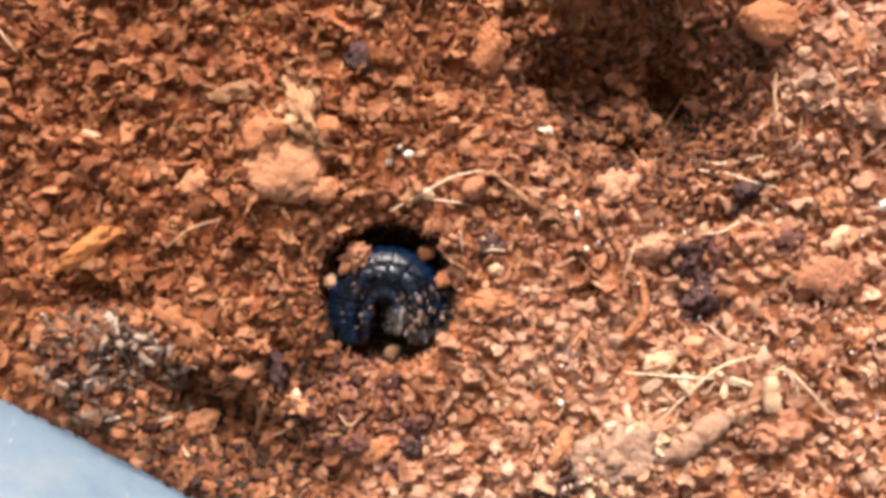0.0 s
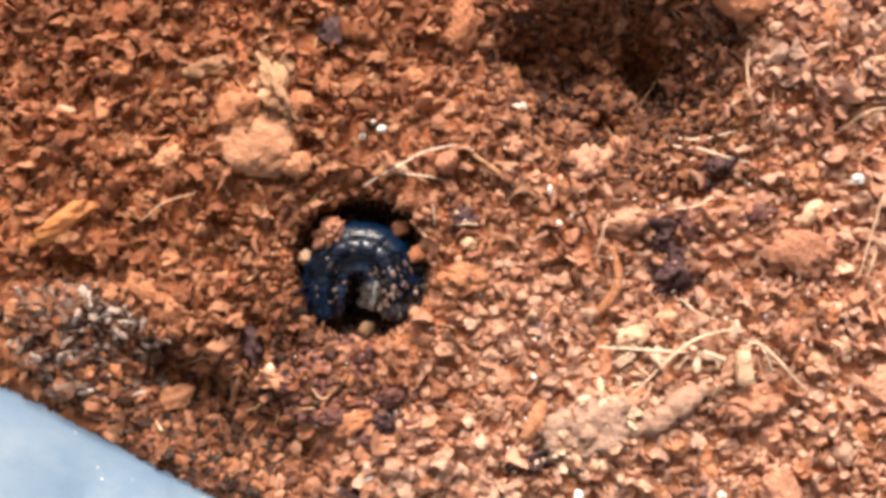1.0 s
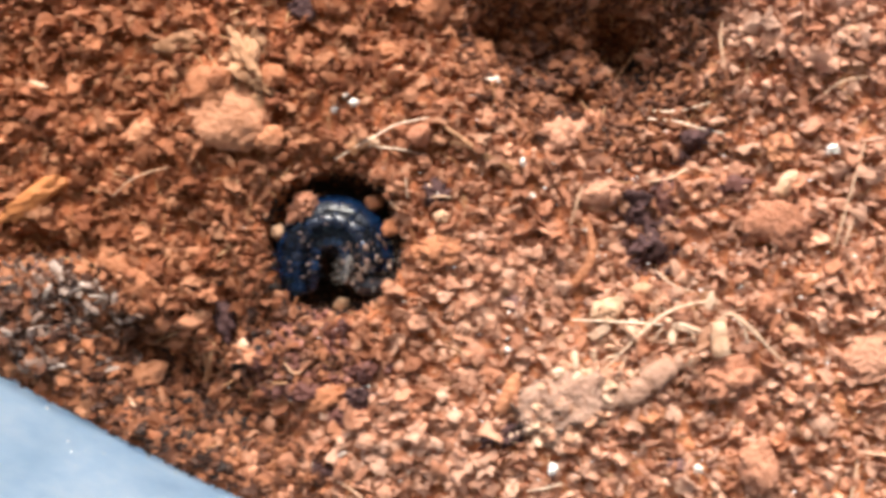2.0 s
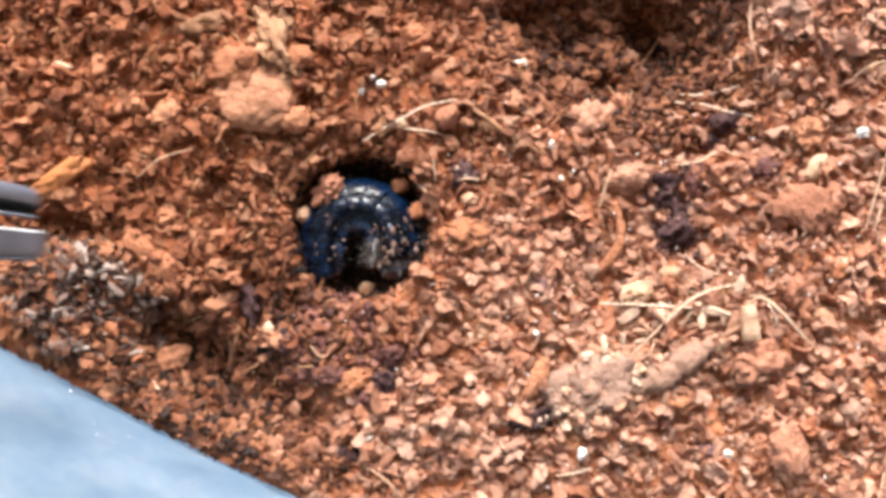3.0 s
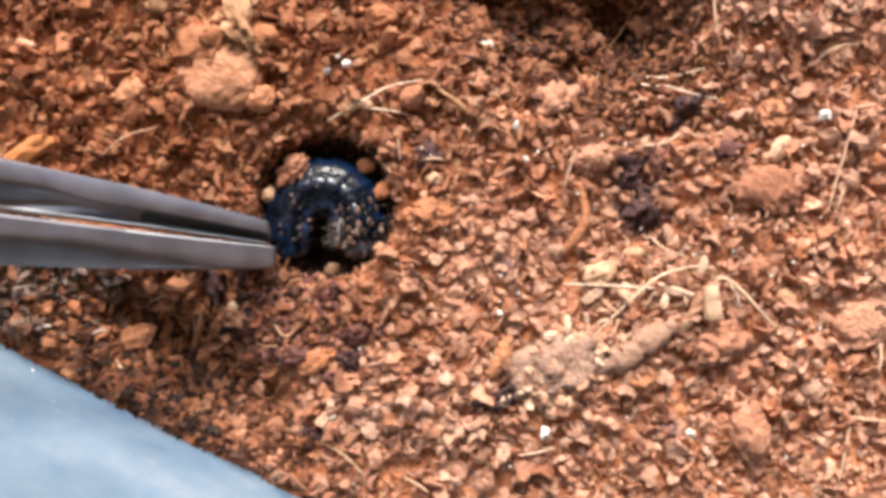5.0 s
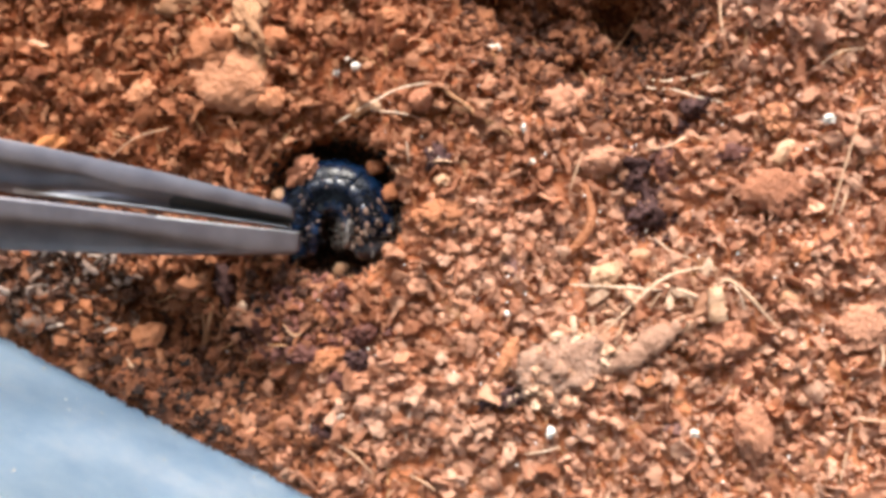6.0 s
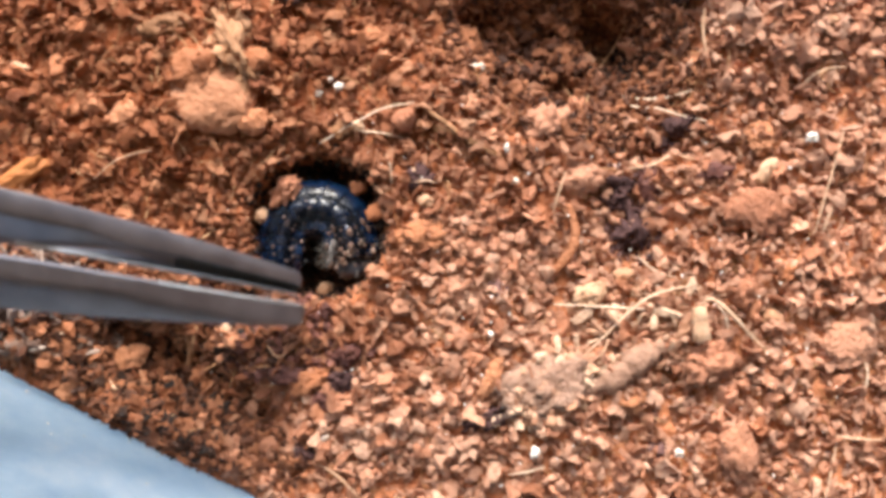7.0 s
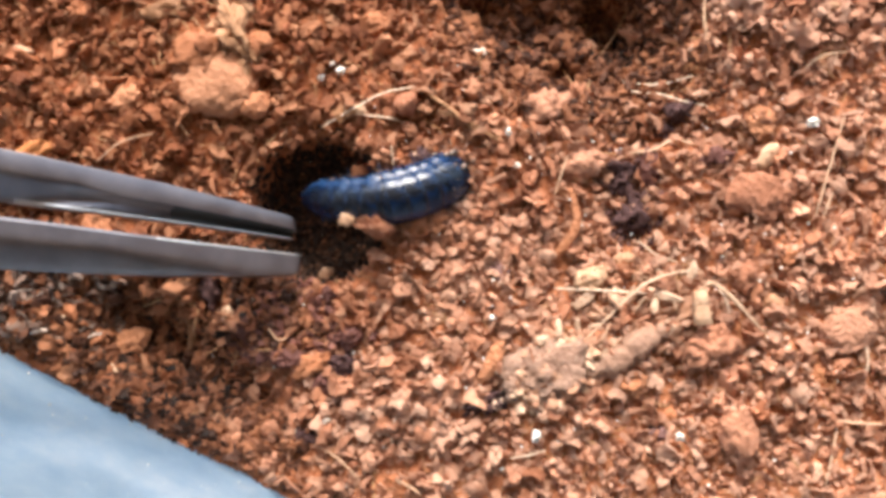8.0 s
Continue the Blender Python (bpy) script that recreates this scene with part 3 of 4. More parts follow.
def wood_chip(x, y, w, d, h, turn):
    """A flat, square-edged chip of wood, w x d x h mm, split a little unevenly, lying on the crumbs."""
    r = np.random.default_rng(12)
    bm = bmesh.new()
    bmesh.ops.create_cube(bm, size=1)
    bmesh.ops.subdivide_edges(bm, edges=bm.edges[:], cuts=3, use_grid_fill=True)
    for v in bm.verts:
        v.co = Vector((v.co.x * w * (1.1 - 0.35 * v.co.y), v.co.y * d, v.co.z * h)) * MM + Vector(r.normal(0, 0.07, 3)) * MM
    bmesh.ops.bevel(bm, geom=[e for e in bm.edges if e.calc_face_angle(0) > 0.8], offset=0.0001, segments=1, affect="EDGES")
    ob = part("wood_chip", bm, M_TAN, None)
    ob.matrix_world = pose(x * MM, y * MM, ground_at(x * MM, y * MM) + 0.0036, 4, 6, turn)
    tagged(ob, "pale square-edged chip of wood with a fibre", "chip")


# large clods
clod("coir_clump", -37.1, 27.3, 13.2, 11.4, 3.8, -10, M_CLUMP, "big pale tan clump of packed coir", rough=0.26, sink=0.5, cuts=0)
clod("coir_clump", -39.8, 32.6, 8.8, 7.2, 3.2, 35, M_CLUMP, "pale tan clump of packed coir beside a bigger one", rough=0.3, sink=0.5, cuts=0)
clod("coir_ball", -30.3, 23.8, 5.0, 4.6, 4.0, 0, M_CLOD, "small rounded ball of packed coir", rough=0.2, sink=0.15)
clod("coir_ball", -29.7, 34.5, 4.0, 4.6, 3.4, 0, M_CLOD, "small rounded ball of packed coir", rough=0.25, sink=0.15)
clod("seed_husk", -15.5, 22.8, 4.4, 2.4, 1.4, 28, M_TORN, "pale papery husk at the end of a fibre", "husk", rough=0.6, sink=-0.1)
clod("fibre_clump", 18.6, -20.6, 13.5, 8.6, 2.8, 25, M_TUFT, "pale greyish clump of frayed husk fibre", rough=0.7, sink=0.25, cuts=0)
clod("husk_flake", 9.6, -19.3, 2.4, 8.6, 2.0, -28, M_CLOD, "narrow tan strip of husk beside the frayed tuft", "chip", rough=0.4, sink=0.0)
clod("coir_ball", -4.9, 24.4, 4.4, 4.0, 3.6, 10, M_RED, "small smooth round ball of coir", rough=0.15, sink=0.0)
clod("coir_ball", -57.2, 26.8, 4.4, 4.2, 3.2, 0, M_CLOD, "small rounded ball of packed coir", rough=0.4)
clod("coir_clod", -52.3, 24.8, 6.3, 4.0, 3.2, 40, M_CLOD, "orange crumbly clod of coir", rough=0.35)
clod("coir_clod", -60.4, 40.2, 4.8, 4.3, 3.0, 20, M_CLOD, "orange crumbly clod of coir")
clod("coir_clod", 19.1, 24.1, 7.7, 5.9, 4.0, 45, M_RED, "pinkish brown lumpy clod of coir")
clod("coir_clod", 25.3, 14.6, 7.8, 5.0, 3.6, 20, M_RED, "pinkish brown flat clod of coir")
clod("coir_clod", 5.5, 41.2, 7.7, 4.8, 3.8, -40, M_CLOD, "tan lumpy clod of coir")
clod("coir_clod", 51.8, -31.1, 6.2, 9.4, 4.5, 22, M_RED, "reddish packed clod of coir", rough=0.35, sink=0.25)
clod("coir_clod", 71.3, -14.0, 9.6, 8.6, 4.5, 60, M_RED, "reddish packed clod of coir", rough=0.3)
clod("coir_clod", 47.2, -16.1, 9.6, 6.7, 4.0, 10, M_RED, "reddish brown crumbly clod beside a root", rough=0.7)
clod("coir_clod", 53.1, -4.8, 5.9, 4.8, 3.4, 70, M_RED, "reddish brown crumbly clod of coir")
clod("coir_clod", 56.6, 21.9, 5.7, 5.3, 3.4, 20, M_CLOD, "orange crumbly clod of coir")
clod("coir_clod", -2.4, 5.0, 7.7, 6.3, 3.6, 10, M_CLOD, "orange crumbly clod beside the larva's hole")
clod("coir_clod", -21.1, -19.9, 8.6, 3.8, 3.0, 15, M_CLOD, "flat orange clod of coir")
clod("coir_clod", -54.1, 0.8, 13.5, 4.8, 2.4, -42, M_LUMP, "reddish husk piece with a straight edge", rough=0.5, sink=0.45, cuts=6)
clod("coir_clod", -52.9, -16.4, 7.8, 4.2, 3.0, 25, M_CLOD, "flat reddish flake in the dark hollow", rough=0.4, sink=0.0)
clod("coir_clod", -10.8, 38.6, 6.5, 4.4, 3.4, 30, M_CLOD, "rust-orange flake of husk", rough=0.4)
clod("coir_clod", 32.1, -22.9, 6.7, 4.8, 3.4, 20, M_CLOD, "orange crumbly clod below a root")
clod("husk_slab", 45.4, 53.3, 10.8, 7.6, 4.0, -8, M_CLOD, "big smooth pale orange slab of husk", rough=0.2, sink=0.0)
clod("coir_clod", 59.8, 49.7, 12.4, 8.6, 4.0, 30, M_CLOD, "pale tan clump of fibrous coir", rough=0.4)
clod("husk_flake", -2.8, 48.4, 5.4, 11.0, 4.0, -15, M_CLOD, "tall rust-orange flake of husk by the pit", rough=0.4)
clod("bark_chip", 54.9, 9.2, 11.7, 6.9, 2.6, -12, M_RED, "flat oval orange bark chip", "chip", rough=0.35, sink=-0.35, tilt=6)
clod("seed_husk", 57.4, 16.1, 5.9, 3.3, 2.6, 52, M_TAN, "pale straw-coloured seed husk", "husk", rough=0.15, sink=0.1)
clod("seed_husk", 27.3, -5.0, 5.9, 4.4, 3.2, 20, M_TAN, "plump pale straw-coloured seed husk", "husk", rough=0.45, sink=0.1)
wood_chip(44.8, -9.9, 2.3, 5.6, 1.3, 6)
clod("husk_flake", -69.9, 14.1, 11.0, 4.2, 2.8, 33, M_ORANGE, "bright orange curved flake of husk", "chip", rough=0.4, sink=0.1)
clod("husk_flake", -45.3, 40.7, 9.6, 3.8, 2.6, 12, M_STRAW, "dull brown flake of husk", "chip", rough=0.35)
clod("husk_flake", -33.6, 36.4, 3.6, 10.0, 2.4, 22, M_TORN, "pale tan torn flake beside the big clump", "chip", rough=0.75, sink=-0.1)
clod("husk_flake", -31.6, 33.0, 5.2, 1.8, 1.6, -40, M_TORN, "narrow pale splinter at the big clump", "chip", rough=0.6, sink=-0.2)
clod("husk_flake", 60.5, -1.4, 4.8, 2.5, 2.2, 30, M_CLOD, "small orange flake of husk", "chip")
clod("seed_husk", -35.2, -12.0, 2.3, 4.4, 2.2, 12, M_TAN, "narrow pale seed husk", "husk", rough=0.15)
clod("seed_husk", 57.9, -8.7, 4.2, 2.9, 2.4, -10, M_TAN, "pale tan seed husk", "husk", rough=0.2)
clod("seed_husk", -19.1, -4.2, 3.2, 2.4, 2.2, 30, M_TAN, "pale crumb at the rim of the larva's hole", "husk", rough=0.3, sink=0.0)

clod("dark_bit", -38.7, -6.6, 3.0, 6.6, 2.4, 8, M_DARK, "black-brown bit of rotten matter standing in the soil", "debris", rough=0.6, sink=-0.2, group="dark bits")

# white grains
for gx, gy, gw, gd, gt in (
    (7.9, 35.0, 3.3, 2.1, 10), (14.0, 14.3, 2.3, 1.4, 5), (12.7, 20.0, 1.0, 2.3, 0), (65.0, 21.9, 2.5, 2.3, 0),
    (60.5, 38.6, 1.3, 1.3, 0), (17.0, -31.2, 1.9, 2.9, -20), (41.4, -31.6, 2.1, 1.9, 0), (-18.2, -29.1, 2.1, 1.7, 0),
    (-23.5, -31.0, 1.3, 1.3, 0), (-16.0, 30.2, 1.9, 1.5, 20), (-19.4, 29.0, 1.5, 1.3, 0), (-17.6, 31.4, 1.2, 1.0, 0), (9.8, -11.6, 1.3, 1.3, 0),
):
    clod("white_grain", gx, gy, gw * 0.8, gd * 0.8, min(gw, gd) * 0.8, gt, M_PALE, "small white mineral grain", "grain", rough=0.65, sink=-0.3, group="white grains")
for gx, gy, gw, gd, gt in (
    (-1.1, 10.7, 2.5, 2.3, 0), (-70.1, 33.4, 3.4, 1.6, -12),
    (-13.0, 23.5, 2.7, 2.1, 0), (16.8, 44.7, 1.5, 1.3, 0), (32.4, -1.6, 3.8, 2.3, 10), (-3.3, 15.6, 1.1, 1.5, 0),
    (41.8, 14.1, 1.0, 1.0, 0), (59.0, 41.7, 1.7, 1.5, 0), (69.3, 42.6, 4.4, 1.5, -5),
):
    clod("pale_grain", gx, gy, gw, gd, min(gw, gd) * 0.9, gt, M_TAN, "small pale straw-coloured grain", "grain", rough=0.4, sink=0.0, group="pale grains")

# dark bits
for gx, gy, gw, gd, gt in (
    (32.6, 13.2, 5.6, 6.4, 20), (34.8, 6.0, 6.0, 7.0, -10), (31.5, 2.5, 2.9, 2.9, 0), (43.0, 24.4, 5.7, 3.8, 20),
    (40.5, 21.5, 4.2, 3.4, 0), (10.9, -4.0, 3.8, 3.3, 0), (9.1, -25.7, 7.7, 3.3, 10),
    (-2.3, 14.7, 3.8, 4.2, 0), (-22.0, -31.8, 5.4, 3.3, 0), (-10.1, 9.4, 2.5, 2.9, 0), (38.2, -31.5, 3.8, 3.4, 0),
    (-67.4, 1.7, 5.7, 2.9, 0), (-14.9, -19.5, 4.8, 3.8, 0), (-24.3, 46.7, 5.7, 4.2, 0), (25.5, -17.7, 4.4, 2.5, 20),
):
    clod("dark_bit", gx, gy, gw, gd, min(gw, gd) * 0.8, gt, M_DARK, "dark purplish-black bit of rotten matter", "debris", rough=0.8, sink=0.5, group="dark bits")
for gx, gy, gw, gd, gt in ((37.5, 14.1, 3.8, 6.7, 10), (48.2, 16.1, 5.7, 3.3, 0), (-24.5, -18.5, 5.7, 3.8, 0), (-18.7, -22.8, 4.4, 3.3, 0), (-13.9, -14.7, 4.8, 3.8, 30), (-32.2, -13.7, 4.2, 3.3, 0)):
    clod("plum_bit", gx, gy, gw, gd, min(gw, gd) * 0.8, gt, M_PLUM, "dull plum-brown bit of rotten matter", "debris", rough=0.45, sink=0.35, group="dark bits")

# root, straws and fibres
fibre(((25.1, -20.8), (30.3, -19.0), (34.4, -16.1), (39.4, -13.5)), 6.0, "thick greyish tan piece of root on the soil", M_ROOT, "root", "root", 0.3, 0.6)
fibre(((23.2, 10.5), (24.3, 6.4), (23.9, 3.1), (22.0, 0.2), (19.6, -2.2)), 2.5, "tan curved strip of husk lying flat", M_CLUMP, "husk_strip", "chip", 0.6, 0.3)
fibre(((-1.9, 27.0), (1.8, 24.1), (6.6, 20.2)), 1.2, "brown straw lying across the crumbs", M_STRAW, "straw", "straw", 0.5)
fibre(((0.6, 23.5), (5.4, 21.5), (10.8, 18.6)), 1.0, "brown straw lying across the crumbs", M_STRAW, "straw", "straw", 0.5)
fibre(((-42.4, -11.1), (-42.3, -16.3), (-44.0, -19.1)), 1.4, "dull grey-brown straw in the dark hollow", M_STRAW, "straw", "straw", 1.5)
fibre(((-40.4, -10.6), (-41.2, -13.6), (-42.2, -16.0)), 1.0, "dull grey-brown straw in the dark hollow", M_STRAW, "straw", "straw", 1.5)
for points, thick, lift in (
    (((-19.3, 20.5), (-13.6, 23.7), (-8.8, 26.4), (-3.0, 27.8)), 0.55, 1.2), (((-13.6, 22.7), (-8.8, 22.2), (-5.2, 21.5)), 0.5, 1.0),
    (((-3.5, 13.9), (-1.6, 14.1), (0.3, 13.8)), 0.6, 0.6), (((-10.7, 14.3), (-8.4, 11.7), (-6.7, 9.3)), 0.5, 1.0), (((-7.8, 18.8), (-7.2, 16.5), (-7.0, 13.6)), 0.35, 0.8),
    (((47.7, 45.7), (46.9, 40.8), (47.7, 34.6)), 0.75, 1.2), (((34.0, 31.1), (36.5, 30.0), (40.3, 29.8), (45.5, 30.9)), 0.55, 0.8),
    (((34.2, 30.6), (35.4, 28.5), (39.6, 27.8), (43.6, 26.2), (47.4, 24.9)), 0.5, 0.5), (((22.8, 15.9), (21.5, 12.2), (20.5, 8.8)), 0.5, 0.8),
    (((20.6, -6.7), (28.9, -7.0), (38.6, -7.6)), 0.65, 2.0), (((25.2, -15.6), (33.3, -7.6), (37.9, -4.9), (45.0, -3.4)), 0.75, 2.8), (((36.9, -7.1), (35.1, -8.8), (34.0, -10.9)), 0.5, 0.8),
    (((48.4, -6.7), (49.3, -9.0), (50.1, -11.3)), 0.7, 1.2), (((-57.0, 14.1), (-52.7, 17.4), (-47.4, 19.1)), 0.5, 0.6),
    (((70.8, 23.3), (67.4, 13.9), (64.4, 4.1)), 0.5, 1.0), (((68.5, 10.2), (67.3, 7.8), (66.3, 4.9)), 0.45, 0.8),
    (((68.9, -29.0), (72.8, -29.4), (76.9, -29.6)), 0.7, 0.8), (((69.2, -29.0), (67.6, -34.2), (66.2, -39.7)), 0.55, 0.8), (((73.7, -15.2), (73.8, -18.9), (73.1, -22.5)), 0.5, 0.8),
    (((12.8, -35.1), (15.8, -34.5), (18.7, -33.7)), 0.5, 0.5), (((-6.3, -38.7), (-3.4, -40.2), (-1.7, -41.4)), 0.6, 0.5), (((-20.0, -33.0), (-15.7, -35.3), (-12.3, -38.6)), 0.5, 0.8),
    (((-4.5, -23.7), (-6.3, -28.4), (-7.0, -33.1)), 0.5, 0.6), (((-54.6, -19.6), (-53.1, -21.2), (-51.4, -22.2)), 0.8, 0.8), (((-27.8, -13.7), (-25.9, -15.6), (-24.0, -14.7)), 0.5, 0.6),
    (((-86.2, 52.1), (-83.7, 48.9), (-81.8, 46.5)), 0.7, 1.0), (((27.5, 54.0), (26.7, 52.2), (25.5, 50.7)), 0.6, 1.0), (((63.1, 30.8), (67.1, 33.7), (72.0, 34.7)), 0.5, 0.8),
    (((19.7, -21.5), (23.1, -17.7), (26.4, -16.7)), 0.5, 0.8), (((29.5, -12.5), (27.8, -15.4), (24.0, -17.0)), 0.5, 0.8), (((41.5, -2.2), (38.2, -1.0), (35.5, 1.6)), 0.5, 0.8),
):
    fibre(points, thick, lift=lift)
fibre(((44.9, -7.4), (46.8, -5.8), (49.3, -7.6), (53.0, -11.2), (56.4, -14.0)), 1.0, "bent pale coir fibre springing from a chip", lift=2.2)
fibre(((34.2, 17.0), (38.0, 17.5), (41.6, 19.3), (45.6, 18.6)), 0.8, "pale wavy coir fibre over dark matter", lift=1.4)
fibre(((-65.6, -13.9), (-62.4, -12.1), (-58.4, -9.4)), 0.6, "thin grey fibre over mouldy debris")
for points in (((37.1, 47.2), (34.7, 41.9), (29.0, 33.9)), ((12.2, 43.9), (15.7, 38.7), (19.1, 34.2)), ((23.1, 35.9), (25.0, 32.1), (27.4, 27.0)), ((9.1, 39.4), (10.9, 36.6), (12.9, 34.0)), ((17.5, 40.5), (20.5, 36.0), (22.0, 31.5))):
    fibre(points, 0.6, "thin brown fibre at the edge of the pit", M_STRAW, lift=2.0)


def fuzz():
    """Countless hair-thin fibres between the crumbs."""
    protos = []
    r = np.random.default_rng(51)
    for k in range(14):
        n, bend = 7, r.uniform(-1.8, 1.8)
        ang, p, verts = -bend / 2, np.zeros(3), []
        for i in range(n):
            side = np.array([-math.sin(ang), math.cos(ang), 0])
            for a in range(3):
                q = a * 2.094
                verts.append(p + (side * math.cos(q) + np.array([0, 0, 1]) * math.sin(q)) * 0.015 * (1.2 - abs(i / 3 - 1)))
            ang += bend / n + r.normal(0, 0.18)
            p = p + np.array([math.cos(ang), math.sin(ang), r.normal(0, 0.25)]) / n
        tris = []
        for i in range(n - 1):
            for j in range(3):
                a, b = i * 3 + j, i * 3 + (j + 1) % 3
                tris += [[a, b, b + 3], [a, b + 3, a + 3]]
        protos.append((np.array(verts) - np.mean(verts, 0), np.array(tris)))
    x, y, r = spots(4000, 52)
    size = 0.004 + 0.008 * r.random(len(x)) ** 2
    ok = clear_of_hole(x, y, size * 0 + 0.004)
    x, y, size = x[ok], y[ok], size[ok]
    z = height(x, y) + r.uniform(0.0004, 0.0013, len(x))
    strewn("coir_fuzz", protos, np.stack([x, y, z], 1), size, turns(len(x), r, 0.25), M_FUZZ, "hair-thin tan coir fibres among the crumbs", "fibre")


fuzz()


def patch(name, x, y, a, b, turn, n, lo, hi, mat, label, protos, seed, lift=0.0008):
    """A patch of loose pieces strewn over an oval a x b mm."""
    r = np.random.default_rng(seed)
    q, w = np.sqrt(r.random(n)) * (1 + 0.12 * r.normal(size=n)), r.uniform(0, 2 * np.pi, n)
    c, s = math.cos(radians(turn)), math.sin(radians(turn))
    u, v = q * np.cos(w) * a * MM, q * np.sin(w) * b * MM
    px, py = x * MM + u * c - v * s, y * MM + u * s + v * c
    ok = off_wall(px, py) > 0.0016
    px, py = px[ok], py[ok]
    size = (lo + (hi - lo) * r.random(len(px)) ** 1.6) * MM
    pz = height(px, py) + lift + r.uniform(-0.3, 0.4, len(px)) * size
    return strewn(name, protos, np.stack([px, py, pz], 1), size, turns(len(px), r, 0.8), mat, label, "debris")


SCRAPS = flakes(16, 59)
SMALL, CURLS, COARSE = lumps(10, 2, 0.8, 0.4, 61), shreds(12, 62), lumps(12, 1, 0.8, 0.4, 60)
patch("mouldy_debris", -66.5, -6.0, 11.5, 8.1, -25, 260, 0.6, 1.9, M_GREY, "grey mouldy debris heaped beside the tub's wall", SMALL, 63, 0.0012)
patch("mouldy_base", -65.3, -6.4, 13.4, 9.4, -25, 900, 0.9, 2.2, M_DAMP_SHADE, "black-brown damp crumbs under the mouldy debris", COARSE, 84, 0.0006)
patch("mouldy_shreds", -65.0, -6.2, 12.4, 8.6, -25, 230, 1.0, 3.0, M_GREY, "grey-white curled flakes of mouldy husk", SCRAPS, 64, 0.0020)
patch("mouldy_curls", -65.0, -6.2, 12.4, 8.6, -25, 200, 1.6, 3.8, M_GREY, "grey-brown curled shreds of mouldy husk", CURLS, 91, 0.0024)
patch("rotten_shreds", -63.3, -7.5, 14.4, 9.6, -25, 260, 1.6, 4.0, M_ROT_SHADE, "dark brown rotten flakes among the mouldy debris", SCRAPS, 82, 0.0020)
# rot in the hollow, its brown also darkening the soil as shade
patch("brown_debris", -47.4, -18.4, 21.1, 9.1, -32, 1200, 0.8, 2.8, M_ROT_SHADE, "dark brown rotten crumbs in the hollow beside the wall, darkened for its shade", SMALL, 65, 0.0006)
patch("plum_crumbs", -26.0, -13.0, 13.4, 8.0, -15, 420, 1.2, 3.2, M_PLUM, "plum-brown damp crumbs", SCRAPS, 66, 0.0003)
patch("dark_crumbs", 34.2, 8.6, 4.6, 8.6, 10, 240, 0.8, 2.4, M_DARK, "purplish-black specks of rotten matter", SMALL, 67, 0.0008)
# brown pieces in the pit, dark enough to hold its shade
patch("pit_crumbs", 24.1, 40.2, 21.5, 16.7, 5, 1700, 1.3, 3.2, M_ROT_SHADE, "dark brown crumbs in the pit, its shade in their colour", COARSE, 68, 0.0011)
patch("pit_shreds", 24.1, 40.2, 21.5, 16.7, 5, 1500, 1.8, 4.2, M_ROT_SHADE, "dark brown shreds of husk in the pit, its shade in their colour", CURLS, 80, 0.0016)
# blackest pockets of shade at the pit, put in as near-black crumbs
patch("wet_pocket", 35.5, 37.8, 6.5, 4.2, -10, 330, 1.2, 2.8, M_DAMP_SHADE, "black-brown crumbs as shade at the edge of the pit", COARSE, 93, 0.0016)
patch("wet_pocket", 23.6, 32.0, 5.0, 3.6, 10, 200, 1.0, 2.4, M_DAMP_SHADE, "black-brown crumbs as shade below the pit", COARSE, 94, 0.0014)
patch("pit_flakes", 19.5, 39.5, 12.0, 8.5, 0, 300, 1.8, 4.0, M_ROT_SHADE, "dark brown flakes in the pit, its shade in their colour", SCRAPS, 95, 0.0026)
patch("fibre_tuft", 19.6, -20.6, 9.0, 5.6, 25, 190, 1.2, 3.2, M_HUSK, "pale frayed tuft of husk fibre", SCRAPS, 69, 0.0020)
patch("husk_shreds", 36.2, -9.1, 14.4, 7.7, 20, 110, 1.8, 4.4, M_HUSK, "tan curled shreds of husk", CURLS, 70, 0.0014)
# the shade inside the hole is put into these near-black crumbs
patch("hole_crumbs", -19.9, 6.3, 10.9, 11.8, 0, 5200, 0.9, 2.2, M_DAMP_SHADE, "dark damp crumbs lining the larva's hole, darkened further for its shade", COARSE, 72, -0.0002)
# rotten crumbs, spread wider to stand for shade under the tweezers
patch("damp_crumbs", -38.9, -7.5, 16.3, 10.5, -25, 1100, 0.8, 2.6, M_ROT_SHADE, "dark rotten crumbs between hole and wall, partly the tweezers' shade", COARSE, 73, 0.0004)
patch("dim_crumbs", 34.7, 27.4, 14.4, 8.1, 5, 700, 0.9, 2.4, M_ROT_SHADE, "dull brown crumbs below the pit", COARSE, 74, 0.0007)
# shade of tail and tweezers laid down as dark crumbs
patch("tail_crumbs", -28.9, -6.0, 7.2, 5.3, -20, 260, 0.7, 1.9, M_DAMP_SHADE, "dark crumbs as the shade of the larva's tail and the tweezers", SMALL, 75, 0.0004)
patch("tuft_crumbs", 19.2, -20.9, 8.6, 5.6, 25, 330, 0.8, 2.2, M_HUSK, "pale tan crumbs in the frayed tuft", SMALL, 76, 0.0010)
# deep shade of the hollow and beside the husk, as near-black crumbs
patch("hollow_crumbs", -45.0, -19.4, 14.4, 4.4, -32, 330, 0.9, 2.4, M_DAMP_SHADE, "black-brown crumbs standing for shade in the hollow", SMALL, 77, 0.0010)
patch("wet_crumbs", -36.0, -9.9, 4.0, 7.2, 10, 110, 0.8, 2.0, M_DAMP_SHADE, "black-brown crumbs standing for shade beside a husk", SMALL, 78, 0.0008)
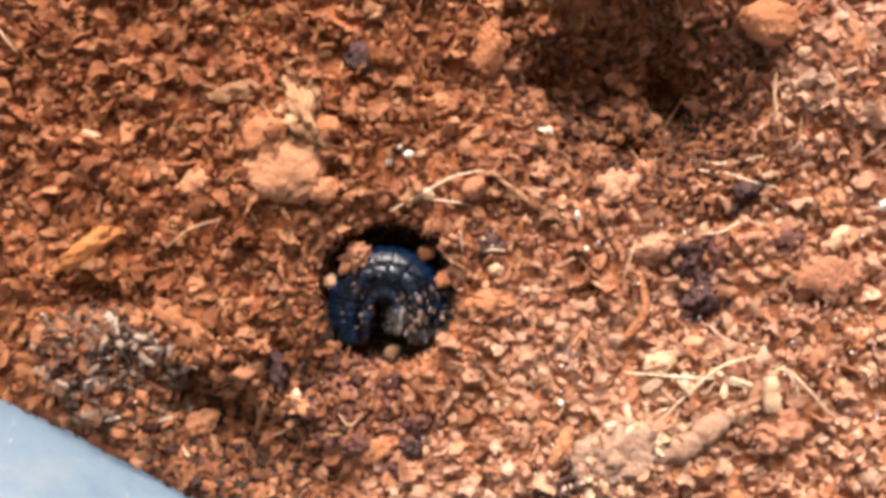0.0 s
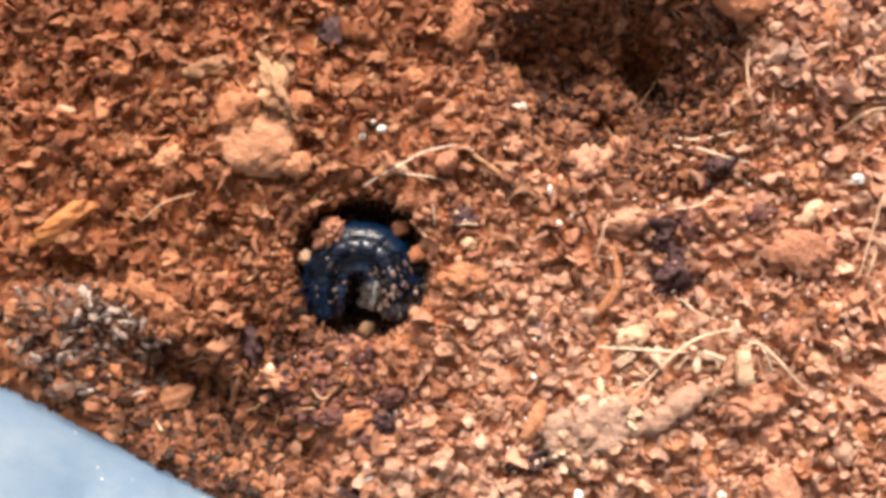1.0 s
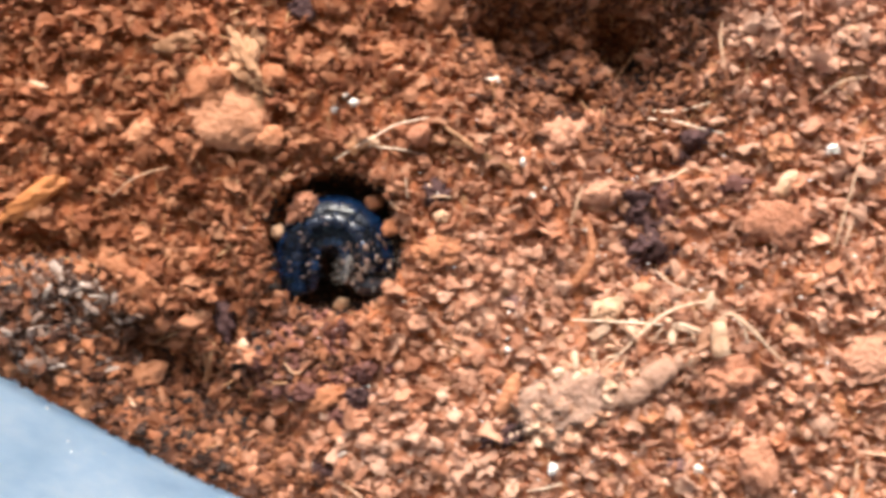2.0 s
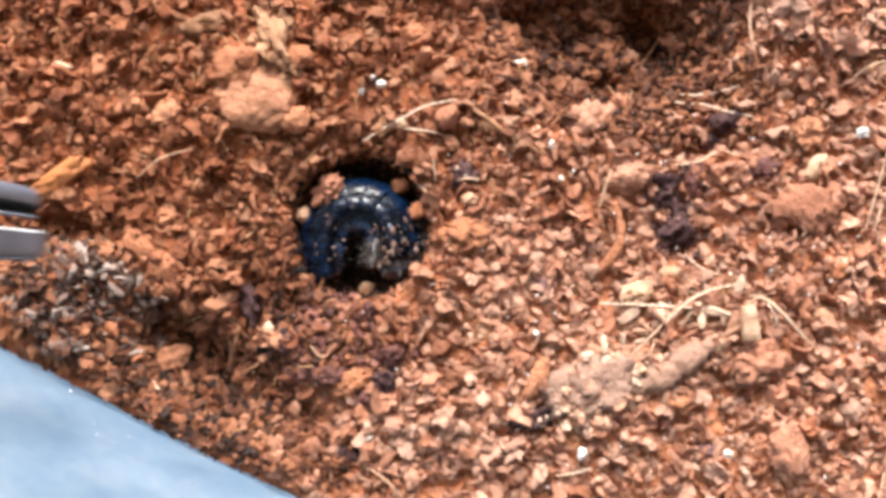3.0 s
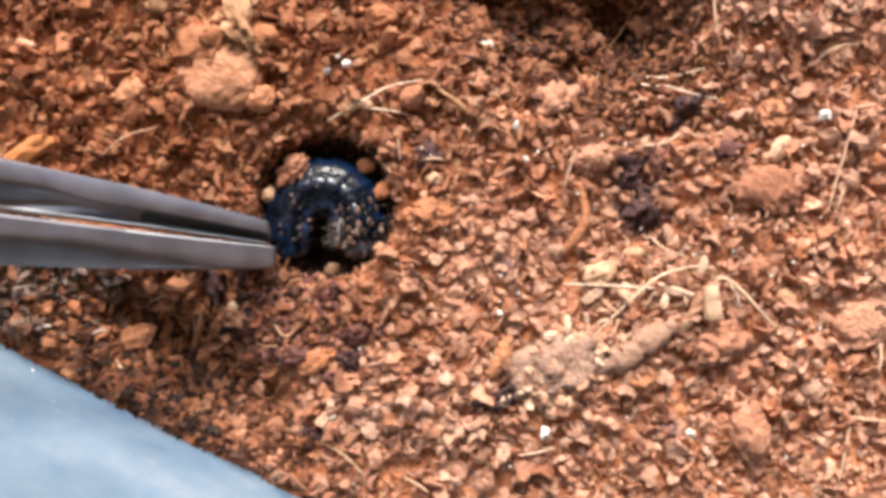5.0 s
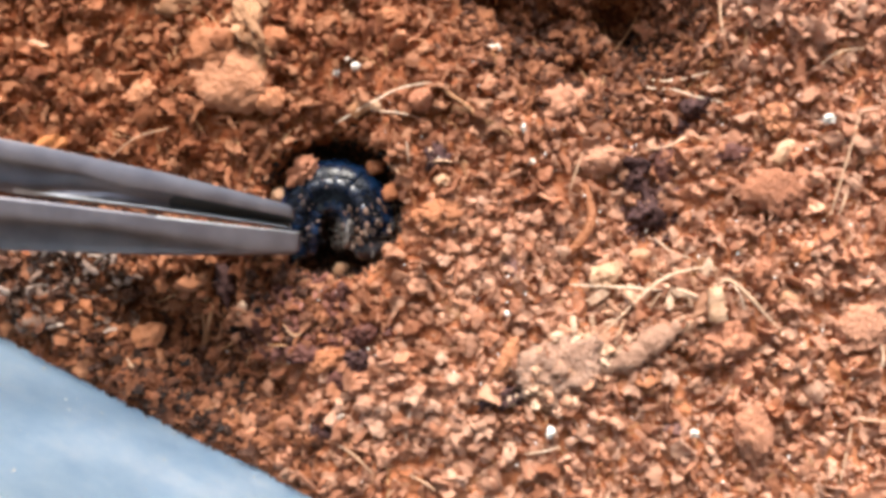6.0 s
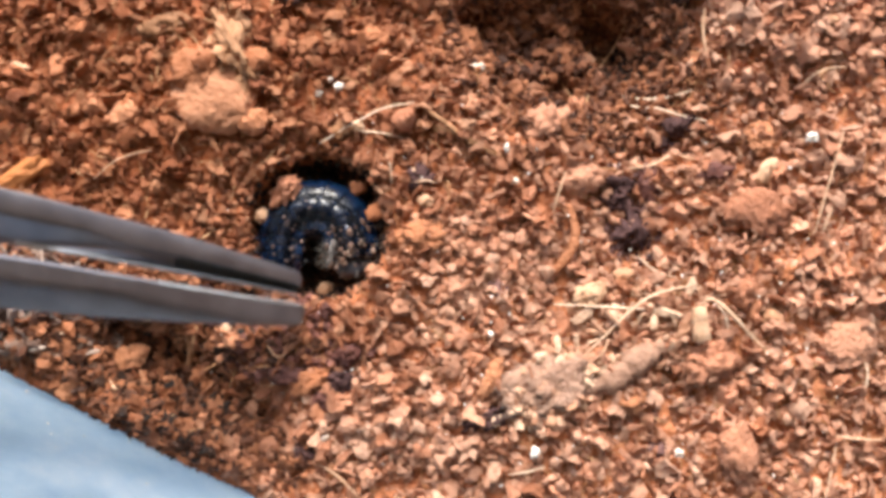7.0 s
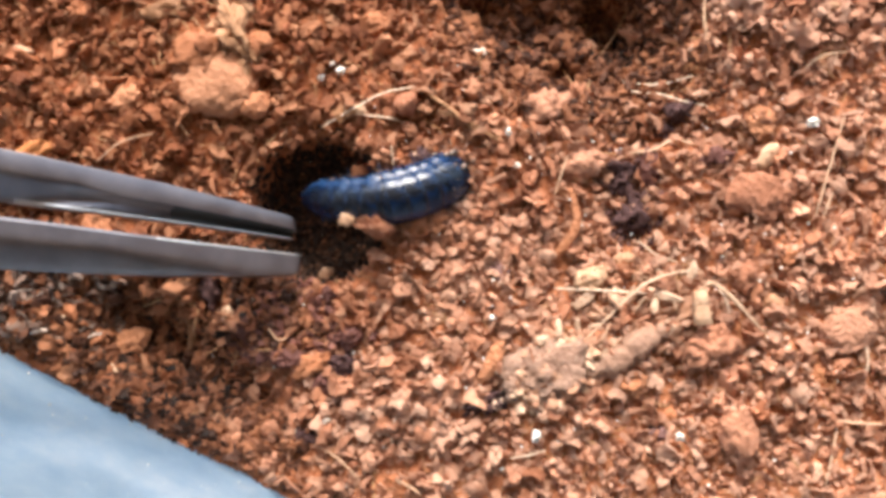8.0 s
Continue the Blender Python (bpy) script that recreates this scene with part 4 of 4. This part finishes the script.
# shade of the small hollow put in as brown crumbs
patch("shade_crumbs", -1.9, 20.8, 5.7, 3.6, 0, 60, 0.8, 1.9, M_ROT_SHADE, "dull brown crumbs painting the shade in a small hollow", SMALL, 79, 0.0002)
# rot and shade along the wall, both in the colour of the flakes
patch("rotten_flakes", -44.5, -23.5, 24.0, 6.5, -27, 620, 1.4, 3.8, M_ROT_SHADE, "dark brown rotten flakes along the tub's wall, darkened for shade", SCRAPS, 85, 0.0014)
patch("wet_flakes", -45.5, -24.5, 14.0, 5.0, -27, 330, 1.2, 3.2, M_DAMP_SHADE, "black-brown flakes standing for shade in the hollow", SCRAPS, 89, 0.0014)
patch("damp_flakes", -29.0, -11.5, 9.5, 6.0, -20, 170, 1.2, 3.0, M_ROT_SHADE, "dark brown flakes below the larva's hole", SCRAPS, 92, 0.0012)
patch("light_flakes", -8.0, -27.0, 13.0, 8.0, 0, 330, 1.6, 4.0, M_PALE_COIR, "pale flakes of coir husk", SCRAPS, 90, 0.0012)
patch("dry_flakes", 64.0, 47.0, 15.0, 9.5, 10, 420, 1.8, 5.0, M_PALE_COIR, "pale flakes of coir husk", SCRAPS, 86, 0.0014)
patch("dry_crumbs", 8.5, 1.5, 12.5, 8.0, 0, 420, 1.4, 3.4, M_PALE_COIR, "pale crumbs of coir beside the larva's hole", SCRAPS, 87, 0.0008)
patch("torn_shreds", -34.2, 36.6, 3.6, 6.6, 20, 34, 1.6, 4.6, M_TORN, "pale torn shreds of husk beside the big clump", SCRAPS, 88, 0.0018)
# sparkle of the moist crumbs put in as white specks
patch("pale_specks", 19.8, -5.2, 60.0, 40.0, 0, 190, 0.25, 0.75, M_PALE, "tiny white specks as glints over the soil", SMALL, 71, 0.0022)


def edge_grit():
    """Fine grit banked against the tub's visible wall."""
    r = np.random.default_rng(83)
    n = 2600
    u, v = r.uniform(-0.12, 0.12, n), 0.0003 + 0.0032 * r.random(n)
    x = WALL_AT[0] + u * WALL_ALONG[0] - v * WALL_OUT[0]
    y = WALL_AT[1] + u * WALL_ALONG[1] - v * WALL_OUT[1]
    size = 0.0006 + 0.0013 * r.random(n) ** 1.5
    z = height(x, y) + r.uniform(-0.0008, 0.0008, n)
    strewn("edge_grit", COARSE, np.stack([x, y, z], 1), size, turns(n, r), M_ROT_SHADE, "dark brown grit along the tub's wall", "debris")


edge_grit()


def wall_specks():
    """Bits of soil and dried drops stuck to the inside of the tub's visible wall."""
    r = np.random.default_rng(81)
    n = 420
    u, h = r.uniform(-0.10, 0.10, n), r.random(n) ** 1.5 * 0.045 + 0.001
    out = math.tan(radians(7)) * h - 0.0001
    p = np.stack([WALL_AT[0] + u * WALL_ALONG[0] + out * WALL_OUT[0], WALL_AT[1] + u * WALL_ALONG[1] + out * WALL_OUT[1], h], 1)
    size = (0.0002 + 0.0006 * r.random(n) ** 5)
    strewn("wall_specks", COARSE, p, size, turns(n, r), M_PALE, "pale dried specks stuck to the plastic wall", "dirt")


wall_specks()


# ---------------------------------------------------------------- the larva
COUNT, LONG = 13, 28.6 * MM


def girth(s):
    """Half the body's thickness in metres, from tail (0) to head (1)."""
    return float(np.interp(s, [0, 0.08, 0.25, 0.5, 0.78, 0.92, 1.0], [2.6, 3.5, 4.0, 4.7, 4.7, 4.5, 3.9])) * MM


def curl(s, bend):
    """The pose at s along the body, bent by that many degrees, in the larva's own space (y: its back)."""
    # most of the bend lies in the middle, the two ends stay nearly straight
    steps = 24
    x = y = 0.0
    for k in range(steps):
        a = -radians(bend) * 0.5 * math.sin(math.pi * (s - 0.5) * (k + 0.5) / steps)
        x, y = x + math.cos(a) * (s - 0.5) * LONG / steps, y + math.sin(a) * (s - 0.5) * LONG / steps
    return pose(x, y, 0, 0, 0, -bend * 0.5 * math.sin(math.pi * (s - 0.5)))


def tube(bm, pts, radii, sides=6):
    rings = []
    for i, p in enumerate(pts):
        along = (Vector(pts[min(i + 1, len(pts) - 1)]) - Vector(pts[max(i - 1, 0)])).normalized()
        side = along.orthogonal().normalized()
        up = along.cross(side)
        rings.append([bm.verts.new(Vector(p) + (side * math.cos(a) + up * math.sin(a)) * radii[i]) for a in np.arange(sides) * 2 * math.pi / sides])
    for r0, r1 in zip(rings, rings[1:]):
        for k in range(sides):
            bm.faces.new((r0[k], r0[(k + 1) % sides], r1[(k + 1) % sides], r1[k]))
    bm.faces.new(rings[0][::-1])
    bm.faces.new(rings[-1])


def barrel(bm, half, r0, r1, span=(0, 360), swell=1.0, sides=32, lobes=True, thick=0.0, spread=0.6):
    """A bulging ring of the body from x = -half to half."""
    steps = [(-1.0, 0.90), (-0.85, 0.965), (-0.5, 1.0), (0.0, 1.006), (0.5, 1.006), (0.8, 0.99), (0.97, 0.95), (1.0, 0.90)]
    if lobes:
        steps = [(-1.0, 0.90), (-0.85, 0.955), (-0.5, 0.995), (-0.2, 1.01), (0.1, 1.012), (0.5, 1.0), (0.85, 0.955), (1.0, 0.90)]
    rings = []
    closed = span == (0, 360)
    n = sides if closed else sides + 1
    for t, f in steps:
        r = (r0 + (r1 - r0) * (t * 0.5 + 0.5)) * f * swell
        ring = []
        for k in range(n):
            a = radians(span[0] + (span[1] - span[0]) * k / sides)
            lobe = 1.0
            if lobes:
                # folds along the flank, below the back plates
                lobe = 1 + 0.07 * math.cos(6 * a) * (1 if math.sin(a) < 0.45 else 0)
            lobe *= 1 + (0.08 if lobes else 0.02) * noise.noise(Vector((t * half * 500 + r0 * 9000, math.sin(a) * 2.2, math.cos(a) * 2.2)))
            if not closed:
                # the plate dips into the flank at its two sides
                lobe *= 1 - 0.10 * (2 * k / sides - 1) ** 6
            ring.append(bm.verts.new((t * half * (1 + spread * max(0.0, math.sin(a))), math.sin(a) * r * lobe, math.cos(a) * r * lobe * 0.96)))
        rings.append(ring)
    for a, b in zip(rings, rings[1:]):
        for k in range(n if closed else n - 1):
            bm.faces.new((a[k], a[(k + 1) % n], b[(k + 1) % n], b[k]))
    if closed:
        bm.faces.new(rings[0][::-1])
        bm.faces.new(rings[-1])
    elif thick:
        bmesh.ops.solidify(bm, geom=bm.faces[:], thickness=thick)
    bmesh.ops.recalc_face_normals(bm, faces=bm.faces)


def larva():
    root = tagged(new("beetle_larva"), "glossy blue-black beetle larva in a hole in the coir", "larva")
    r = np.random.default_rng(91)
    segments = []
    for i in range(COUNT):
        s = (i + 0.5) / COUNT
        half = LONG / COUNT * 0.5 * 1.7
        r0, r1 = (girth(s + k * 0.5 / COUNT) * r.uniform(0.96, 1.04) for k in (-1, 1))
        if i == COUNT - 1:
            bm = bmesh.new()
            bmesh.ops.create_uvsphere(bm, u_segments=24, v_segments=14, radius=1)
            for v in bm.verts:
                v.co = Vector((v.co.x * 2.6 + 0.9, v.co.y * 3.1, v.co.z * 3.2)) * MM
                v.co *= 1 + 0.10 * noise.noise(v.co * 900)
            seg = part("head", bm, M_HEAD, root, "greyish crusted head")
            for side in (-1, 1):
                bm = bmesh.new()
                tube(bm, [Vector((1.2, -0.5, side * 1.5)) * MM, Vector((2.5, -0.9, side * 1.7)) * MM, Vector((3.3, -1.2, side * 0.9)) * MM, Vector((3.6, -1.3, side * 0.1)) * MM], [0.55 * MM, 0.45 * MM, 0.28 * MM, 0.05 * MM], 8)
                part("mandible", bm, M_LIMB, seg, "greyish horn-coloured jaw")
                bm = bmesh.new()
                tube(bm, [Vector((1.0, 0.6, side * 2.2)) * MM, Vector((2.2, 0.9, side * 3.1)) * MM, Vector((3.4, 0.7, side * 3.5)) * MM], [0.25 * MM, 0.2 * MM, 0.1 * MM])
                part("antenna", bm, M_LIMB, seg, "short pale feeler")
                bm = bmesh.new()
                tube(bm, [Vector((1.3, -1.2, side * 1.9)) * MM, Vector((2.4, -1.9, side * 2.5)) * MM, Vector((3.2, -2.2, side * 2.3)) * MM], [0.32 * MM, 0.24 * MM, 0.1 * MM])
                part("palp", bm, M_LIMB, seg, "short greyish mouth feeler")
                bm = bmesh.new()
                bmesh.ops.create_uvsphere(bm, u_segments=10, v_segments=6, radius=0.35 * MM)
                bmesh.ops.translate(bm, verts=bm.verts, vec=Vector((0.8, 0.9, side * 2.55)) * MM)
                part("eye", bm, M_SHELL, seg)
        else:
            bm = bmesh.new()
            barrel(bm, half, r0 * 0.985, r1 * 0.985, spread=0.6 if i < COUNT - 2 else 0.0)
            seg = part("segment", bm, M_FLANK, root)
            bm = bmesh.new()
            barrel(bm, half * 1.01, r0 * 1.0, r1 * 1.0, (-38, 160), 1.035, 28, False, 0.00012, 0.6 if i < COUNT - 2 else 0.0)
            part("back_plate", bm, M_SHELL, seg, "glossy blue-black back plate")
            if i == 0:
                for side in (-1, 1):
                    bm = bmesh.new()
                    tube(bm, [Vector((-0.6, 0.5, side * 0.8)) * MM, Vector((-2.0, 1.2, side * 1.2)) * MM, Vector((-3.4, 1.3, side * 1.3)) * MM], [0.4 * MM, 0.3 * MM, 0.06 * MM], 8)
                    part("tail_spike", bm, M_LIMB, seg, "pointed horn-coloured tail spike")
            if COUNT - 4 < i:
                for side in (-1, 1):
                    bm = bmesh.new()
                    base = Vector((0.4 * MM, -r0 * 0.62, side * r0 * 0.62))
                    knee = base + Vector((0.9, -0.4, side * 2.0)) * MM
                    foot = knee + Vector((2.0, -1.1, side * 0.6)) * MM
                    tube(bm, [base, base.lerp(knee, 0.5), knee, knee.lerp(foot, 0.5), foot], [0.6 * MM, 0.55 * MM, 0.42 * MM, 0.3 * MM, 0.06 * MM], 8)
                    part("leg", bm, M_LIMB, seg, "short jointed greyish leg")
        # stiff hairs
        bm = bmesh.new()
        for _ in range((64 if i > COUNT - 3 else 28) if i > COUNT - 5 else 6):
            a = r.uniform(-2.6, 5.7)
            d = Vector((r.uniform(-0.5, 0.5), math.sin(a), math.cos(a))).normalized()
            base = Vector((r.uniform(-0.6, 0.6) * half, math.sin(a) * r0 * 0.9, math.cos(a) * r0 * 0.9))
            reach = r.uniform(0.7, 1.7 if i > COUNT - 4 else 1.2) * MM
            tube(bm, [base, base + d * 0.9 * reach, base + d * 2.0 * reach], [0.07 * MM, 0.05 * MM, 0.02 * MM], 4)
        part("bristles", bm, M_LIMB if i > 9 else M_SHELL, seg, "short stiff hairs")
        # crumbs of soil stuck on the flank
        bm = bmesh.new()
        for k in range((30, 34, 30, 20, 8, 5, 6, 6, 8, 14, 40, 60, 70)[i]):
            a, along, side = r.uniform(-1.5, 0.35) if i < 10 else r.uniform(-1.5, 1.0), r.uniform(-0.8, 0.8) * half, r.choice([-1, 1, 1])
            size, off = (0.06 + 0.38 * r.random() ** 3) * MM * (1.25 if i > 9 else 1.0), Vector((i * 3.7, k * 5.1, 0))
            grain = bmesh.ops.create_icosphere(bm, subdivisions=1, radius=size)["verts"]
            for v in grain:
                v.co = Vector((v.co.x * 1.5, v.co.y, v.co.z * 0.8)) * (1 + 1.1 * noise.noise(v.co * 4200 + off))
                v.co += Vector((along, math.sin(a) * r0 * 1.035, math.cos(a) * r0 * side * 1.0))
        part("dirt", bm, M_GREY if i > 9 else M_SOILED, seg, "dull crumbs of soil stuck on the flank")
        segments.append(seg)
    return root, segments


LARVA, SEGMENTS = larva()
star = clod("coir_crumb", 0, 0, 5.6, 5.0, 2.8, 0, M_RED, "ragged orange crumb clinging to the larva's back", rough=0.75, seed=4)
ball = clod("coir_crumb", 0, 0, 2.8, 2.4, 2.2, 0, M_TAN, "round pale crumb clinging to the larva's tail", rough=0.4, seed=9)
clod("coir_crumb", -13.0, 13.4, 3.2, 2.8, 2.6, 20, M_CLOD, "orange crumb at the rim of the larva's hole", rough=0.4, sink=-2.2)
clod("coir_crumb", -9.9, 8.9, 3.2, 2.9, 2.6, 50, M_CLOD, "orange crumb at the rim of the larva's hole", rough=0.4, sink=-1.8)


# ---------------------------------------------------------------- the tweezers
REAR = 150.0


def tweezers():
    root = tagged(new("tweezers"), "worn steel tweezers with rounded tapering arms", "tweezers")
    arms = []
    for side in (1, -1):
        bm = bmesh.new()
        stations = [0.0, 0.3, 0.9, 1.6] + [2.2 + 0.45 * k for k in range(46)] + [23.5 + 1.5 * k for k in range(16)] + [48, 53, 60, 75, 95, 120, 142, REAR]
        rings = []
        for s in stations:
            out = float(np.interp(s, [0, 0.3, 0.9, 1.6, 10, 23, 42, 70, 120, REAR], [2.7, 3.4, 3.8, 4.0, 4.9, 6.1, 7.2, 8.0, 6.5, 4.0]))
            inn = float(np.interp(s, [0, 10, 20, 30, 42, 70, 120, REAR], [0.2, 0.35, 0.45, 0.45, 0.4, 1.0, 1.0, 0.0]))
            if 1.6 < s < 20:
                inn += 0.13 * math.sin(s * 7.0)
            w = out - inn
            tall = min(0.42 * w + 0.9, 3.0)
            # the upper arm: a flat top, a hollow-ground jaw with a bright lip towards the tip, a slope further back
            back = [(0.0, 0.0), (0.0, 0.20), (0.02, 0.24), (0.07, 0.32), (0.10, 0.36), (0.25, 0.60), (0.45, 0.88), (0.50, 0.94), (0.55, 0.98), (0.62, 1.0), (0.95, 1.0), (0.985, 0.985), (1.0, 0.90), (1.0, 0.1), (0.97, 0.0)]
            jaw = [(0.0, 0.0), (0.0, 0.48), (0.01, 0.505), (0.08, 0.465), (0.09, 0.45), (0.30, 0.10), (0.36, 0.10), (0.42, 0.95), (0.43, 0.99), (0.46, 1.0), (0.95, 1.0), (0.985, 0.985), (1.0, 0.90), (1.0, 0.1), (0.97, 0.0)]
            # the lower arm: a flat top with a thin bright inner edge, rounded off on its outer side further back
            wide = [(0.0, 0.0), (0.0, 0.93), (0.01, 0.935), (0.065, 0.995), (0.075, 1.0), (0.09, 1.0), (0.28, 1.0), (0.38, 1.0), (0.44, 0.985), (0.50, 0.95), (0.62, 0.82), (0.82, 0.58), (0.97, 0.38), (1.0, 0.25), (0.97, 0.0)]
            nose = [(0.0, 0.0), (0.0, 0.93), (0.01, 0.935), (0.065, 0.995), (0.075, 1.0), (0.09, 1.0), (0.30, 1.0), (0.50, 1.0), (0.60, 1.0), (0.70, 0.995), (0.86, 0.985), (0.92, 0.97), (0.97, 0.93), (1.0, 0.3), (0.97, 0.0)]
            one, two = (jaw, back) if side > 0 else (nose, wide)
            shape = []
            for (a, b), (c, e) in zip(one, two):
                # the hollow starts on a slant and deepens towards the tip
                q = float(np.interp(s + 16 * a, [37, 43], [0, 1]) if side > 0 else np.interp(s, [10, 32], [0, 1]))
                if side > 0 and 0.085 < a < 0.40:
                    b = float(np.interp(s, [5, 32], [b, 0.42]))
                shape.append((a * (1 - q) + c * q, b * (1 - q) + e * q))
            rings.append([bm.verts.new((-s * MM, side * (inn + w * a) * MM, (b * tall - 0.5 * tall) * MM)) for a, b in shape])
        n = len(rings[0])
        for a, b in zip(rings, rings[1:]):
            for k in range(n):
                f = bm.faces.new((a[k], a[(k + 1) % n], b[(k + 1) % n], b[k]))
                # faces of the hollow near the tip take the shade colour
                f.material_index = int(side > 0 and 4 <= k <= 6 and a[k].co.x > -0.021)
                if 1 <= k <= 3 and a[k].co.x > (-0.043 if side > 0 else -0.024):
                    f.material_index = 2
        bm.faces.new(rings[0])
        bm.faces.new(rings[-1][::-1])
        bmesh.ops.translate(bm, verts=bm.verts, vec=(REAR * MM + (0.0 if side > 0 else 0.0012), 0, 0))
        bmesh.ops.recalc_face_normals(bm, faces=bm.faces)
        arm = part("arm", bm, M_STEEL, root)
        arm.data.materials.append(M_JAW_SHADE)
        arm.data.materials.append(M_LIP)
        arm.location = (-REAR * MM, 0, 0)
        arms.append(arm)
    bm = bmesh.new()
    bmesh.ops.create_cube(bm, size=1)
    bmesh.ops.scale(bm, vec=(0.014, 0.0095, 0.0032), verts=bm.verts)
    bmesh.ops.bevel(bm, geom=bm.edges[:], offset=0.0008, segments=2, affect="EDGES")
    bmesh.ops.translate(bm, verts=bm.verts, vec=(-REAR * MM - 0.004, 0, 0))
    part("spring_joint", bm, M_STEEL, root)
    return root, arms


TWEEZERS, ARMS = tweezers()


# ---------------------------------------------------------------- what moves
def motions():
    # seconds, place of the body's middle (mm), roll about its length, bend
    larva_rows = [
        (0, -20.7, 10.2, -4.4, 0, 5, 192),
        (7.6, -20.7, 10.2, -4.4, 0, 5, 192),
        (7.7, -20.3, 10.6, -3.4, 14, 0, 176),
        (7.8, -17.0, 11.2, 1.0, 50, -6, 96),
        (7.9, -11.2, 11.2, 3.2, 90, 1, 20),
        (8, -7.2, 8.4, 3.6, 120, 11, 84),
    ]
    walk(LARVA, [(t, pose(x * MM, y * MM, z * MM, roll, 0, yaw)) for t, x, y, z, roll, yaw, bend in larva_rows])
    for i, seg in enumerate(SEGMENTS):
        walk(seg, [(row[0], curl((i + 0.5) / COUNT, row[6])) for row in larva_rows])
    # two crumbs ride on its back
    for ob, i, on in ((star, 5, pose(-0.0006, 0.0040, 0.0032, -40, 0, 30)), (ball, 3, pose(0.0006, 0.0047, 0.0012))):
        walk(ob, [(t, pose(x * MM, y * MM, z * MM, roll, 0, yaw) @ curl((i + 0.5) / COUNT, bend) @ on) for t, x, y, z, roll, yaw, bend in larva_rows])
    # seconds, place of the tips (mm), rise of the arms, turn, opening of each arm
    tweezer_rows = [
        (0, -150.0, 30.0, 45.0, 38.0, -6.0, 0.30),
        (2.2, -140.0, 26.0, 42.0, 38.0, -6.0, 0.30),
        (2.9, -75.0, 5.0, 32.0, 38.0, -6.0, 0.30),
        (3.3, -28.7, -3.8, 22.0, 38.0, -1.8, 0.05),
        (3.4, -26.4, -15.5, 16.0, 38.0, -11.5, 0.00),
        (3.5, -22.1, -14.0, 13.0, 38.0, -11.6, 0.00),
        (3.6, -33.8, -7.9, 11.0, 38.0, -11.3, 0.00),
        (3.7, -34.3, -6.1, 10.0, 38.0, -9.9, 0.00),
        (3.9, -36.9, -0.5, 9.0, 38.0, -8.4, 0.00),
        (4, -34.6, -2.4, 9.0, 38.0, -6.5, 0.00),
        (4.2, -34.0, -4.8, 8.0, 38.0, -7.6, 0.00),
        (4.3, -34.2, -9.1, 7.0, 38.0, -10.0, 0.00),
        (4.4, -31.3, -7.2, 4.0, 38.0, -8.4, 0.00),
        (4.5, -26.5, -2.3, 3.0, 38.0, -4.9, 0.00),
        (4.7, -29.0, -1.8, 3.0, 38.0, -6.0, 0.00),
        (5.2, -28.3, 0.5, 3.0, 38.0, -5.0, 0.03),
        (5.8, -26.7, 1.8, 2.2, 38.0, -5.1, 0.05),
        (6, -26.5, 2.1, 2.2, 38.0, -4.4, 0.05),
        (6.2, -23.7, 1.8, 2.2, 38.0, -5.4, 0.05),
        (6.4, -23.5, 2.0, 2.2, 38.0, -6.5, 0.05),
        (6.5, -25.0, 2.5, 2.2, 38.0, -7.2, 0.05),
        (6.6, -27.7, 3.0, 2.2, 38.0, -8.2, 0.05),
        (6.8, -24.6, -1.3, 3.0, 38.0, -7.9, 0.20),
        (6.9, -23.0, -1.2, 4.0, 38.0, -7.1, 0.20),
        (7, -22.2, -5.9, 6.0, 38.0, -11.1, 0.20),
        (7.1, -16.2, -11.1, 7.0, 38.0, -12.3, 0.10),
        (7.2, -15.9, -10.1, 7.0, 38.0, -11.0, 0.10),
        (7.3, -18.4, -7.9, 6.0, 38.0, -10.4, 0.15),
        (7.5, -19.1, -6.7, 4.0, 38.0, -10.7, 0.10),
        (7.7, -21.3, -2.7, 2.2, 38.0, -7.7, 0.30),
        (7.8, -22.5, -1.9, 2.2, 38.0, -7.2, 0.35),
        (7.9, -24.1, 1.5, 3.0, 38.0, -3.6, 0.40),
        (8, -23.7, 0.0, 3.0, 38.0, -5.4, 0.40),
    ]
    walk(TWEEZERS, [(t, pose(x * MM, y * MM, z * MM, -8, rise, turn)) for t, x, y, z, rise, turn, gape in tweezer_rows])
    for arm, side in zip(ARMS, (1, -1)):
        walk(arm, [(row[0], pose(-REAR * MM, 0, 0, 0, 0, side * row[6])) for row in tweezer_rows])

motions()
